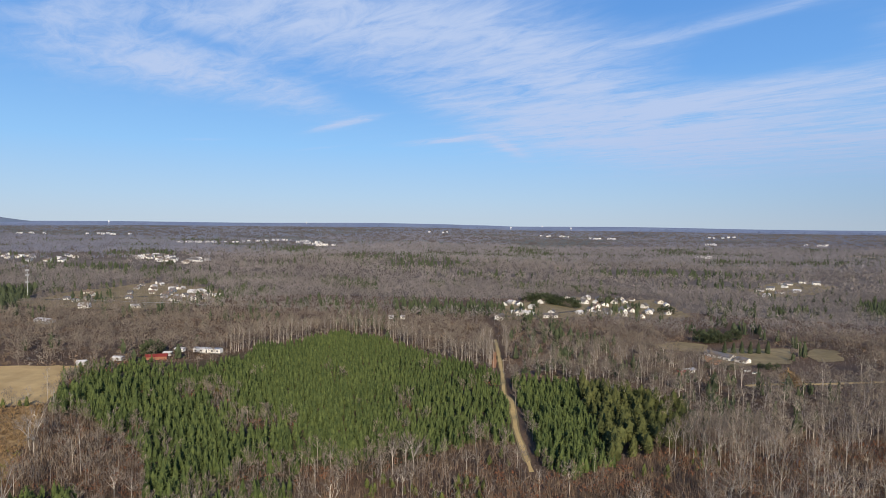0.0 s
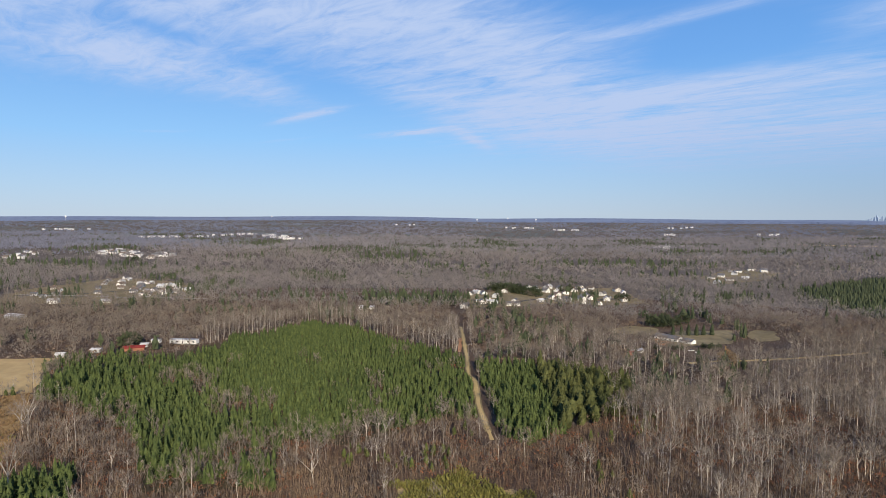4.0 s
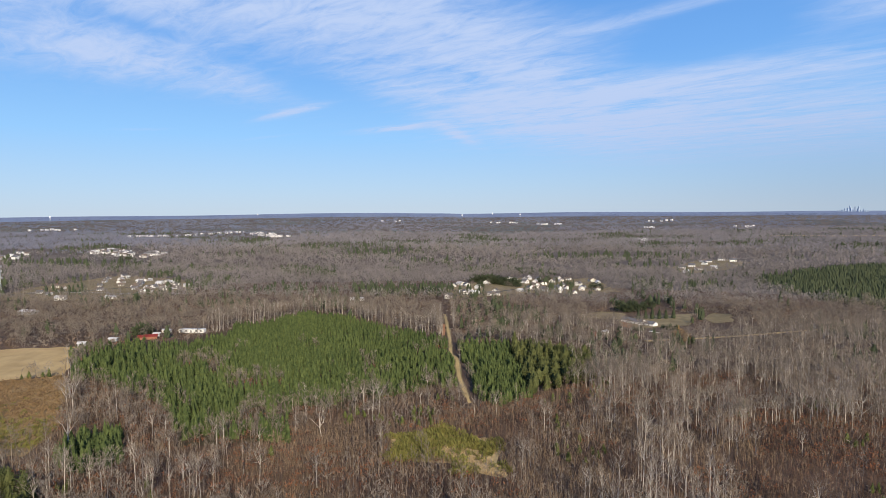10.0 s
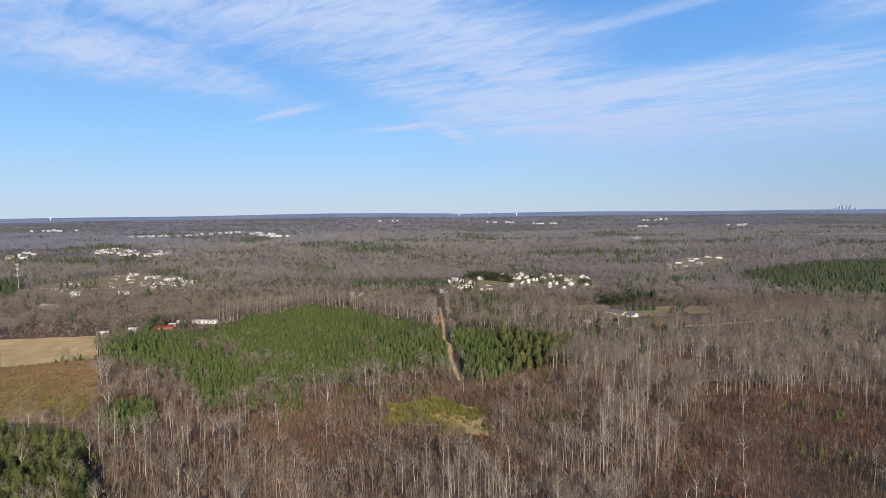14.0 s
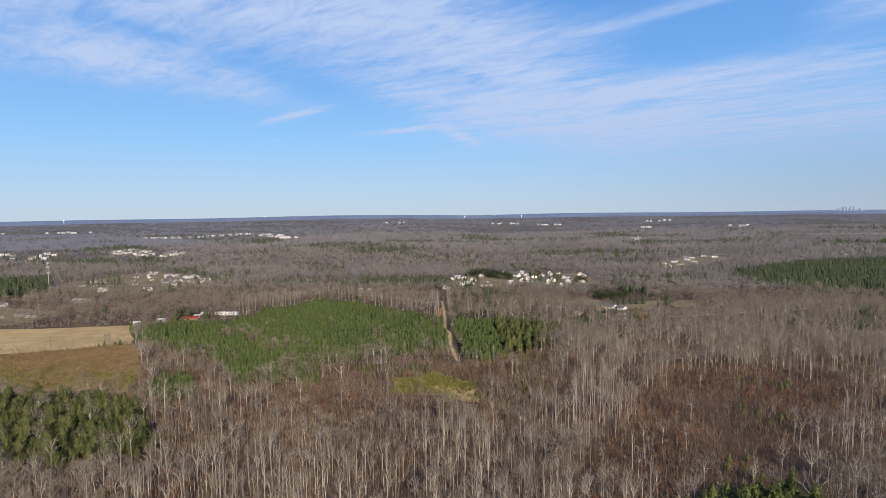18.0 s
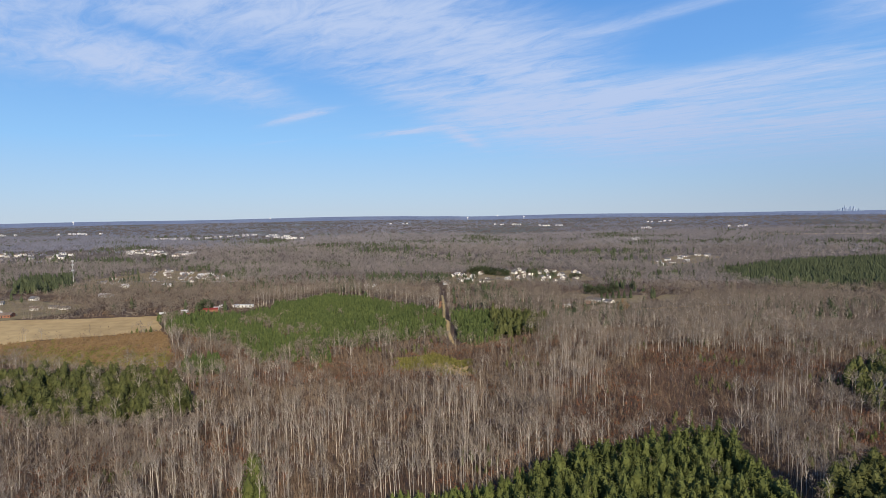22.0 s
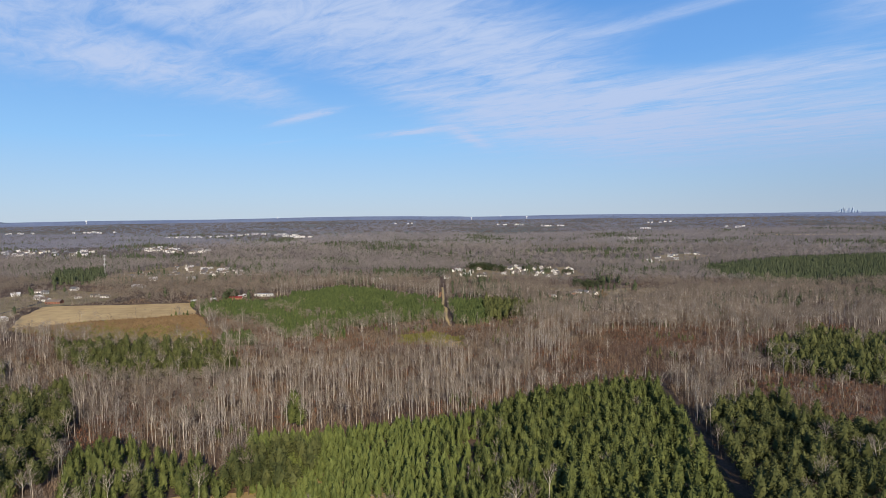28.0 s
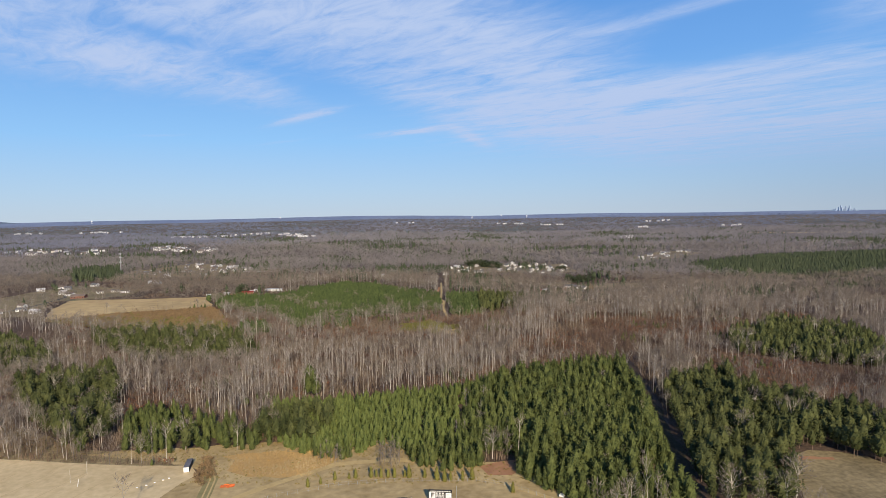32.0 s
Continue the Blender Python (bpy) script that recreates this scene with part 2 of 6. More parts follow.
TOWERWHITE = material("tower_paint", (0.70, 0.72, 0.74), (0.84, 0.85, 0.86), 0.3, 0.05, 0.5)
# land, hill and towers at the horizon: blue distance haze painted into base colours
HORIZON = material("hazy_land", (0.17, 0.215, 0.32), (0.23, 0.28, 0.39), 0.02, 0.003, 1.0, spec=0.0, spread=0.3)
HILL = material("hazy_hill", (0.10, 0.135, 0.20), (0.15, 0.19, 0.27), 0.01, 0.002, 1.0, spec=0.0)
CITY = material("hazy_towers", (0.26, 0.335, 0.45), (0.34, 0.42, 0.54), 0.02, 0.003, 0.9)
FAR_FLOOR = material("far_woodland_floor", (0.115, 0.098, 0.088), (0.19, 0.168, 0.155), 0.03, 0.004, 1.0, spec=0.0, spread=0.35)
# farthest woods: distance haze painted as a blue tint of the twigs
HAZE_TWIG = material("blue_hazed_woods", (0.110, 0.138, 0.215), (0.200, 0.232, 0.325), 0.03, 0.006, 1.0, island=0.1, spec=0.0, spread=0.35, region=(0.002, 0.8))
SCRUB_FLOOR = material("russet_scrub_floor", (0.14, 0.085, 0.045), (0.37, 0.265, 0.13), 0.22, 0.035, 0.95, 0.4, spread=0.3)
BANK_GRASS = material("worn_bank_grass", (0.29, 0.21, 0.095), (0.55, 0.415, 0.21), 0.35, 0.04, 0.95, 0.25, spread=0.35)
# grey-blue haze mixed into the base colour of the farther woods
HAZE_MIX = material("grey_brown_woods", (0.134, 0.142, 0.194), (0.230, 0.236, 0.290), 0.05, 0.006, 1.0, island=0.1, spec=0.0, spread=0.35, region=(0.0025, 0.8))
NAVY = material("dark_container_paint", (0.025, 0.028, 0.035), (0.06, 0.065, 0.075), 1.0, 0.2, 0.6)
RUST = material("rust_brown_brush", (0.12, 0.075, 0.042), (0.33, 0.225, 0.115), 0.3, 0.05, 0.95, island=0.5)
# far pine belts and distant twigs: haze painted into both colours
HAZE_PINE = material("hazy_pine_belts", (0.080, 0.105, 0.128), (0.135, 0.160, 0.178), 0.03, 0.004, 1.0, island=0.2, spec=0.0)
TWIG_DISTANT_HAZE = material("distant_twigs_hazed", (0.142, 0.134, 0.148), (0.255, 0.240, 0.252), 0.12, 0.02, 0.95, island=0.05, spread=0.32, region=(0.004, 0.8))
DARK_BRUSH = material("dark_red_brown_brush", (0.044, 0.029, 0.023), (0.175, 0.108, 0.078), 0.35, 0.05, 0.95, island=0.25, spread=0.32, region=(0.03, 0.5))
STEM_TAN = material("tan_stems", (0.115, 0.083, 0.057), (0.285, 0.212, 0.148), 0.4, 0.05, 0.95, island=0.15, spread=0.32)
# needle litter under the plantation; on the cut it serves as painted shade
NEEDLE_AND_SHADE = material("needle_and_shade", (0.040, 0.032, 0.019), (0.105, 0.085, 0.048), 0.6, 0.05, 0.95, 0.4)
OLIVE_PATH = material("worn_green_path", (0.21, 0.182, 0.08), (0.36, 0.305, 0.138), 0.4, 0.05, 0.95, 0.2)
HILL_GRASS = material("olive_brown_grass", (0.165, 0.128, 0.066), (0.35, 0.272, 0.142), 0.5, 0.05, 0.95, 0.2, spread=0.26)
PINE_DEEP = material("deep_pine_needles", (0.034, 0.043, 0.017), (0.112, 0.120, 0.044), 0.45, 0.2, 0.9, island=0.15, spec=0.1, spread=0.32, region=(0.05, 0.6))
PINE_FRINGE = material("bright_pine_needles", (0.055, 0.074, 0.021), (0.152, 0.178, 0.055), 0.5, 0.2, 0.9, island=0.12, spec=0.1, spread=0.34)
FAINT_LINE = material("faint_turf_line", (0.38, 0.285, 0.15), (0.60, 0.465, 0.265), 0.5, 0.06, 0.95)
TWIG_MID = material("grey_brown_twigs", (0.100, 0.082, 0.069), (0.245, 0.206, 0.171), 0.3, 0.09, 0.95, island=0.06, spread=0.30, region=(0.012, 0.6))

# ---- mesh helpers ----
rng = np.random.default_rng(7)


def mesh_from(name, verts, tris, mats, index=None, smooth=False):
    """A triangle mesh from arrays."""
    verts, tris = np.asarray(verts, np.float32), np.asarray(tris, np.int32)
    me = bpy.data.meshes.new(name)
    me.vertices.add(len(verts))
    me.vertices.foreach_set("co", verts.ravel())
    me.loops.add(tris.size)
    me.loops.foreach_set("vertex_index", tris.ravel())
    me.polygons.add(len(tris))
    me.polygons.foreach_set("loop_start", np.arange(0, tris.size, 3, dtype=np.int32))
    for m in mats:
        me.materials.append(m)
    if index is not None:
        me.polygons.foreach_set("material_index", np.asarray(index, np.int32))
    me.polygons.foreach_set("use_smooth", np.full(len(tris), smooth))
    me.update()
    me.validate()
    return me


def part(name, bm, mat, parent, label=""):
    me = bpy.data.meshes.new(name)
    bm.to_mesh(me)
    bm.free()
    me.materials.append(mat)
    ob = new(name, me)
    ob.parent = parent
    return tagged(ob, label)


def thing(name, m, label, category, group="", kind=""):
    ob = new(name)
    ob.empty_display_size = 0.5
    ob.matrix_world = m
    return tagged(ob, label, category, group, kind)


def box(bm, x0, x1, y0, y1, z0, z1, bevel=0.0):
    r = bmesh.ops.create_cube(bm, size=1.0, matrix=Matrix.LocRotScale(((x0 + x1) / 2, (y0 + y1) / 2, (z0 + z1) / 2), None, (x1 - x0, y1 - y0, z1 - z0)))
    if bevel:
        bmesh.ops.bevel(bm, geom=list({e for v in r["verts"] for e in v.link_edges}), offset=bevel, segments=1, affect="EDGES")
    return bm


def boxed(*a, **k):
    return box(bmesh.new(), *a, **k)


def tube(bm, a, b, r0, r1, n=8):
    """A tapered round bar from a to b."""
    a, b = Vector(a), Vector(b)
    q = (b - a).to_track_quat("Z", "Y").to_matrix().to_4x4()
    bmesh.ops.create_cone(bm, cap_ends=True, segments=n, radius1=r0, radius2=r1, depth=(b - a).length, matrix=Matrix.Translation((a + b) / 2) @ q)
    return bm


def inside(x, y, poly):
    """Which of the points lie in the outline."""
    hit = np.zeros(len(x), bool)
    for (ax, ay), (bx, by) in zip(poly, poly[1:] + poly[:1]):
        if ay == by:
            continue
        hit ^= ((ay > y) != (by > y)) & (x < (bx - ax) * (y - ay) / (by - ay) + ax)
    return hit


def near_line(x, y, line):
    """Distance of points from a broken line."""
    best = np.full(len(x), 1e9)
    for (ax, ay), (bx, by) in zip(line, line[1:]):
        ux, uy = bx - ax, by - ay
        s = np.clip(((x - ax) * ux + (y - ay) * uy) / (ux * ux + uy * uy), 0, 1)
        best = np.minimum(best, np.hypot(x - ax - s * ux, y - ay - s * uy))
    return best


# ---- the plan: outlines on the ground, x and y in metres ----
PLANTATION = [(-264, 374), (-267, 400), (-240, 412), (-205, 422), (-184, 465), (-136, 543), (-100, 527), (-48, 466), (-3, 425), (2, 363),
              (5, 306), (-21, 305), (-34, 280), (-58, 267), (-85, 272), (-73, 225), (-120, 222), (-151, 273), (-205, 310), (-222, 310)]
PINES_TRAIL = [(5, 407), (30, 402), (61, 393), (92, 363), (83, 313), (43, 284), (24, 269), (13, 278)]
TRAIL = [(-3, 535), (-2, 507), (0, 426), (0, 378), (4, 365), (4, 324), (6, 297), (8, 275)]
PATCH = [(-30, 234), (-6, 238), (16, 222), (17, 189), (3, 195), (-8, 206), (-27, 203)]
STRAW_PATCH = [(-10, 214), (3, 219), (16, 204), (16, 191), (3, 197)]
FIELD_OUT = [(-372, 267), (-402, 320), (-425, 383), (-409, 388), (-343, 390), (-266, 400), (-236, 326), (-273, 308), (-321, 292), (-357, 261)]
SCRUB_OUT = [(-234, 322), (-271, 305), (-319, 288), (-372, 259), (-310, 230), (-225, 208), (-180, 214), (-186, 240), (-219, 301)]
PINES_LEFT = [(-275, 185), (-230, 196), (-160, 182), (-136, 152), (-117, 122), (-136, 108), (-190, 106), (-250, 150)]
PINES_NEAR = [(-78.0, 16.8), (-55.9, 20.3), (-15.9, 31.4), (14.4, 39.5), (64.8, 63.9), (116.6, 81.2), (112.6, 28.7), (102.8, -31.9), (92.0, -89.8), (57, -85), (45, -72), (39, -61), (43, -50), (35, -44), (29, -46), (26, -56), (14, -61),
              (5, -58), (-3, -51), (-5, -40), (-16, -34), (-22, -42), (-31, -51), (-40, -46), (-58, -36)]
PINES_EDGE = [(-145.6, -0.8), (-134.4, 14.9), (-77.1, -18.0), (-62, -33), (-68, -38), (-94, -41.5), (-112, -43), (-123, -38.5), (-130, -26)]
PINES_CORNER = [(-240.1, 52.0), (-197.6, 85.3), (-168.1, 37.4), (-135, -27), (-138, -35), (-150, -36), (-180.3, -14)]
PINES_BEYOND_CUT = [(124.5, 28.2), (157.4, 57.8), (173.1, 27.5), (188, 9), (199, -3), (218, -28), (205, -70), (178, -60), (167, -46), (157, -44), (145, -51.3), (126.4, -90.3), (98.9, -89.9), (108.7, -43.8)]
PINES_RIGHT = [(220, 161), (284, 220), (326, 175), (301, 113), (271.5, 72.0), (240.8, 84.7), (203, 117)]
PINES_FAR_RIGHT = [(470, 850), (660, 985), (900, 1040), (1090, 1060), (900, 800), (600, 600), (500, 585), (440, 640), (430, 740)]
PINES_FAR_LEFT = [(-542, 568), (-468, 562), (-583, 761), (-663, 750)]
PINES_MID = [(-121, 704), (-5, 721), (-4, 650), (-69, 644), (-108, 664)]
PINES_DISTANT = [(-392, 1625), (-255, 1714), (-57, 1520), (-202, 1334), (-335, 1371)]
PINES_SMALL = [(-172, 230), (-152, 233), (-136, 206), (-148, 193), (-165, 205)]
REGROWTH = [(-94, 212), (-30, 256), (58, 260), (86, 234), (60, 175), (27, 152), (-35, 162), (-80, 162)]
REGROWTH_RIGHT = [(138, 236), (180, 236), (218, 206), (184, 158), (140, 120), (106, 84), (52, 84), (60, 118), (84, 138), (98, 182)]
DARK_EAST = [(98, 182), (138, 238), (200, 240), (258, 215), (255, 160), (222, 120), (180, 100), (110, 86)]
THICKET_RIGHT = [(168.9, 95.4), (213, 105), (265.8, 64.4), (216.9, -3.6), (183.8, 15.6), (174.9, 31.1), (162.3, 63.5)]
SPORTS = [(-233.5, -39.3), (-178.4, -44.2), (-114.5, -52.2), (-88.3, -52.6), (-82.2, -60.7), (-86.3, -74.6), (-99, -127), (-100, -340), (-420, -340), (-380, -42)]
SEDGE = [(-77, -43), (-59, -39), (-40, -39), (-31, -48), (-38, -63), (-62, -64), (-71, -57)]
SCHOOL_GRASS = [(-141.8, -40.8), (-61.1, -30.0), (-28.0, -11.0), (2.0, -34.0), (28.0, -52.0), (58.4, -49.9), (66, -127), (66, -340), (-104, -340), (-89.3, -75.5), (-81.2, -59.7), (-89.3, -51.6)]
LAWN_RIGHT = [(143, -52), (157, -43), (170, -45), (181, -58), (202, -74), (230, -90), (230, -340), (124, -340), (132, -84), (136, -69)]
CLEARING = [(129, 554), (164, 591), (187, 586), (176, 549), (140, 542)]
HOUSE_LAWN = [(168, 540), (200, 570), (256, 576), (226, 515), (172, 497), (159, 510)]
CLEARING_BEYOND = [(256, 554), (276, 579), (294, 572), (276, 532), (252, 525)]
HOMES_LEFT = [(-522, 632), (-367, 621), (-318, 725), (-386, 822), (-503, 882), (-542, 748)]
FIELD_HOMES = [(-522, 536), (-391, 477), (-376, 420), (-410, 388), (-440, 375), (-390, 280), (-441, 273), (-528, 390)]
SUBURB = [(-2, 635), (8, 749), (57, 788), (110, 856), (230, 896), (231, 743), (122, 707), (57, 652)]
HOMES_RIGHT = [(398, 936), (410, 1029), (509, 1153), (580, 1170), (592, 1100), (494, 987)]
CUT = [(123.4, 97.6), (112.6, 11.1), (103.8, -43.7), (95.0, -85.9), (84, -127)]
FAR_FIELD = [(1130, 2010), (1300, 1960), (1530, 1935), (1490, 1870), (1290, 1890), (1140, 1950)]
HOUSE_FRONT = [(150, 520), (160, 415), (222, 415), (270, 530)]
CLEARING_FRONT = [(120, 550), (135, 490), (190, 490), (190, 560)]
BEYOND_FRONT = [(238, 530), (225, 480), (280, 490), (300, 550)]
ESTATE_FRONT = [(-5, 640), (5, 610), (60, 630), (125, 680), (235, 700), (235, 745), (122, 710), (55, 655)]
HOME_FRONT = [(-232, 404), (-196, 408), (-178, 432), (-180, 470), (-232, 470)]
HOUSE_BACK = [(178, 560), (245, 562), (240, 640), (180, 618)]
HEDGE_FRONT = [(35, 690), (100, 690), (150, 740), (175, 780), (120, 800), (35, 795)]
REGROWTH_WEST = [(-216, 305), (-201, 314), (-166, 295), (-121, 283), (-104, 242), (-180, 233), (-210, 267), (-201, 275)]
GROVES = [[(34, 138), (66, 128), (84, 150), (90, 200), (70, 215), (46, 190)], [(-36, 92), (6, 94), (30, 104), (24, 150), (-10, 152), (-40, 130)], [(-126, 2), (-87, 22), (-76, -14), (-116, -13)], [(-95, 54), (-66, 52), (-28, 78), (-40, 116), (-80, 118), (-105, 84)], [(86, 238), (100, 200), (96, 230), (92, 250)], [(150, 118), (164, 112), (196, 144), (205, 170), (170, 148)]]
RED_FLOOR = [(50, 300), (80, 250), (130, 236), (200, 226), (260, 235), (262, 275), (163, 290), (89, 312)]
PINES_OUTER = [(-274, 87), (-249, 83), (-251, 102), (-286, 148), (-347, 180)]
PINES_HOMES = [(-519, 527), (-480, 529), (-468, 567), (-524, 667), (-608, 662)]
FAR_ESTATES = [[(-890, 1150), (-610, 1090), (-600, 1400), (-890, 1490)], [(-1330, 1130), (-900, 1130), (-900, 1430), (-1330, 1430)], [(-810, 1960), (-530, 1960), (-530, 2330), (-810, 2330)], [(-1160, 2000), (-820, 2060), (-820, 2400), (-1160, 2250)]]
WOODS_ROAD = [(150, 416), (172, 425), (205, 431), (242, 443), (288, 462), (330, 480)]
RIDE = [(-12, 631), (-7, 591), (-3, 532)]
BARE = [FIELD_OUT, SCRUB_OUT, PATCH, SPORTS, SEDGE, SCHOOL_GRASS, LAWN_RIGHT, CLEARING, HOUSE_LAWN, CLEARING_BEYOND]
PINES = [PINES_SMALL, PINES_OUTER, PLANTATION, PINES_TRAIL, PINES_LEFT, PINES_NEAR, PINES_EDGE, PINES_CORNER, PINES_BEYOND_CUT, PINES_RIGHT, PINES_FAR_RIGHT]


def ease(v, lo, hi):
    s = np.clip((v - lo) / (hi - lo), 0, 1)
    return s * s * (3 - 2 * s)


def land(x, y):
    """The height of the ground: a valley beyond the pines, a rise by the field, rolling further out, climbing to the far horizon."""
    d = np.hypot(x, y + 100.0)
    dip = -9.5 * ease(x, 60, 190) * ease(y, 380, 540) * (1 - 0.35 * ease(d, 900, 1500)) + 4.0 * ease(-x, 120, 260) * ease(y, 150, 300)
    roll = 3.5 * np.sin(x / 310 + 1.3) * np.sin(y / 420 + 0.4) * np.clip((d - 1000) / 900, 0, 1)
    return dip + roll + 74.0 * np.clip((d - 2000) / 2740, 0, 1.2) ** 1.6


def in_any(x, y, polys):
    hit = np.zeros(len(x), bool)
    for p in polys:
        hit |= inside(x, y, p)
    return hit


def scatter(x0, x1, y0, y1, step):
    """A loose grid of places, kept to the wedge that the flight looks over."""
    gx, gy = np.meshgrid(np.arange(x0, x1, step), np.arange(y0, y1, step))
    x = (gx + rng.uniform(-0.48, 0.48, gx.shape) * step).ravel()
    y = (gy + rng.uniform(-0.48, 0.48, gy.shape) * step).ravel()
    keep = (x > -0.84 * (y + 281) - 30) & (x < 0.79 * (y + 281) + 45)
    return x[keep], y[keep]


# ---- ground ----
def build_ground():
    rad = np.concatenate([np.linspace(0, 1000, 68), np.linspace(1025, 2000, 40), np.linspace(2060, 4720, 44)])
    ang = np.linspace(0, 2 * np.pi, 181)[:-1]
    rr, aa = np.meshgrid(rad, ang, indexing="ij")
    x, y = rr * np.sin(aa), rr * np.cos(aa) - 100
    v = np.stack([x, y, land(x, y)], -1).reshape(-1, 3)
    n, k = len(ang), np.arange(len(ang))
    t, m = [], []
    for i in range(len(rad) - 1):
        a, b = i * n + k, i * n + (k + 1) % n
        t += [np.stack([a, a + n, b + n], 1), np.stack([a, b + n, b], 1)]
        # the outermost rings carry the horizon haze in their colour
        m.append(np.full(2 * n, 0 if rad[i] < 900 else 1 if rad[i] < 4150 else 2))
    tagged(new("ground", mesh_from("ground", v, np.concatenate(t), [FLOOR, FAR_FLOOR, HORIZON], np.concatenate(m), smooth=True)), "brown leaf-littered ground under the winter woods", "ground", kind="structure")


build_ground()


def sheet(name, poly, lift, mat, label, category="ground", wobble=1.5):
    """A patch of ground with an uneven edge, laid over the ground."""
    pts = []
    for (ax, ay), (bx, by) in zip(poly, poly[1:] + poly[:1]):
        n = max(1, int(math.hypot(bx - ax, by - ay) / 6))
        for i in range(n):
            s = i / n
            px, py = ax + (bx - ax) * s, ay + (by - ay) * s
            pts.append((px + wobble * noise.noise((px * 0.11, py * 0.11, 1)), py + wobble * noise.noise((px * 0.11, py * 0.11, 9))))
    bm = bmesh.new()
    f = bm.faces.new([bm.verts.new((px, py, 0)) for px, py in pts])
    f.normal_update()
    if f.normal.z < 0:
        f.normal_flip()
    bmesh.ops.triangulate(bm, faces=[f])
    for _ in range(4):
        long = [e for e in bm.edges if e.calc_length() > 22]
        if not long:
            break
        bmesh.ops.subdivide_edges(bm, edges=long, cuts=1)
        bmesh.ops.triangulate(bm, faces=bm.faces)
    if poly[0][1] > 300:
        lift += 0.30
    co = np.array([v.co for v in bm.verts])
    for v, z in zip(bm.verts, land(co[:, 0], co[:, 1])):
        v.co.z = float(z) + lift
    me = bpy.data.meshes.new(name)
    bm.to_mesh(me)
    bm.free()
    me.materials.append(mat)
    return tagged(new(name, me), label, category, kind="structure")


def strip(name, line, width, lift, mat, label, category="road"):
    """A track or road along a broken line."""
    v, t = [], []
    pts = []
    for (ax, ay), (bx, by) in zip(line, line[1:]):
        n = max(1, int(math.hypot(bx - ax, by - ay) / 5))
        pts += [(ax + (bx - ax) * i / n, ay + (by - ay) * i / n) for i in range(n)]
    pts.append(line[-1])
    for i, (px, py) in enumerate(pts):
        a, b = pts[max(0, i - 1)], pts[min(len(pts) - 1, i + 1)]
        ux, uy = b[0] - a[0], b[1] - a[1]
        l = math.hypot(ux, uy)
        w = width * (0.5 + 0.22 * noise.noise((px * 0.09, py * 0.09, 4)))
        c = 0.35 * noise.noise((px * 0.05, py * 0.05, 7))
        z = float(land(np.array(px), np.array(py))) + (lift + 0.40 if py > 300 else lift)
        v += [(px + uy / l * (w + c), py - ux / l * (w + c), z), (px - uy / l * (w - c), py + ux / l * (w - c), z)]
        if i:
            k = 2 * i
            t += [(k - 2, k, k + 1), (k - 2, k + 1, k - 1)]
    return tagged(new(name, mesh_from(name, v, t, [mat])), label, category, kind="structure")


sheet("field", FIELD_OUT, 0.06, FIELD, "tan stubble field with faint mowing lines", wobble=3)
sheet("scrub_ground", SCRUB_OUT, 0.04, SCRUB_FLOOR, "russet and olive scrub ground beside the tan field", wobble=5)
sheet("patch_ground", PATCH, 0.05, BANK_GRASS, "yellow-green brushy opening in the brown woods", wobble=9)
sheet("straw_ground", STRAW_PATCH, 0.10, STRAW, "pale straw-coloured dry grass in the brushy opening", wobble=9)
sheet("margin_ground", [(-234, -42), (-178, -47), (-114, -55), (-90, -54), (-92, -42), (-141, -36), (-180, -14), (-240, 10)], 0.04, HILL_GRASS, "rough olive grass between the turf and the pines", wobble=2)
sheet("school_ground", SCHOOL_GRASS, 0.05, BANK_GRASS, "worn tan and olive grass slope behind the scoreboard", wobble=3)
sheet("sports_field", SPORTS, 0.10, TURF, "pale dormant sports turf", wobble=1)
sheet("sedge_ground", SEDGE, 0.10, ORANGE, "orange broom sedge on the field edge", wobble=4)
sheet("plantation_floor", PLANTATION, 0.03, NEEDLE_AND_SHADE, "dark needle-covered ground under the plantation pines", wobble=3)
sheet("lawn_slope", LAWN_RIGHT, 0.06, HILL_GRASS, "pale dormant grass at the pine wood's edge", wobble=3)
sheet("clearing", CLEARING, 0.06, LAWN, "winter grass clearing among bare trees", wobble=4)
sheet("house_lawn", HOUSE_LAWN, 0.06, LAWN, "winter lawn round the white house", wobble=4)
sheet("house_clay", [(170, 541), (183, 556), (181, 532), (163, 493), (158, 504)], 0.12, CLAY, "bare red clay beside the white house", wobble=2)
sheet("clearing_beyond", CLEARING_BEYOND, 0.06, LAWN, "tan grass clearing in the woods", wobble=5)
sheet("suburb_lawn", SUBURB, 0.06, LAWN, "winter lawns of the housing estate", wobble=6)
sheet("homes_lawn", HOMES_LEFT, 0.06, LAWN, "winter lawns between scattered homes", wobble=8)
sheet("field_lawn", FIELD_HOMES, 0.03, LAWN, "winter lawns of the homes beyond the tan field", wobble=4)
sheet("distant_lawn", HOMES_RIGHT, 0.06, LAWN, "winter lawns of a far cluster of homes", wobble=8)
sheet("far_field", FAR_FIELD, 1.0, STRAW, "long pale field far off", wobble=8)
sheet("thicket_ground", THICKET_RIGHT, 0.05, DARK_BRUSH, "brown thicket ground", wobble=5)
strip("trail_verge", TRAIL[:-1] + [(7, 285)], 3.4, 0.07, HILL_GRASS, "tan grass verge of the sandy track", "verge")
strip("sandy_trail", TRAIL, 1.9, 0.15, TRACK, "sandy track cut straight through the young pines", "track")
strip("clay_verge", [(-4, 488), (-4.5, 462), (-5, 440)], 2.4, 0.10, CLAY, "red clay bank beside the sandy track", "bank")
strip("woods_road", WOODS_ROAD, 4.5, 0.12, TRACK, "pale dirt road through the woods", "road")
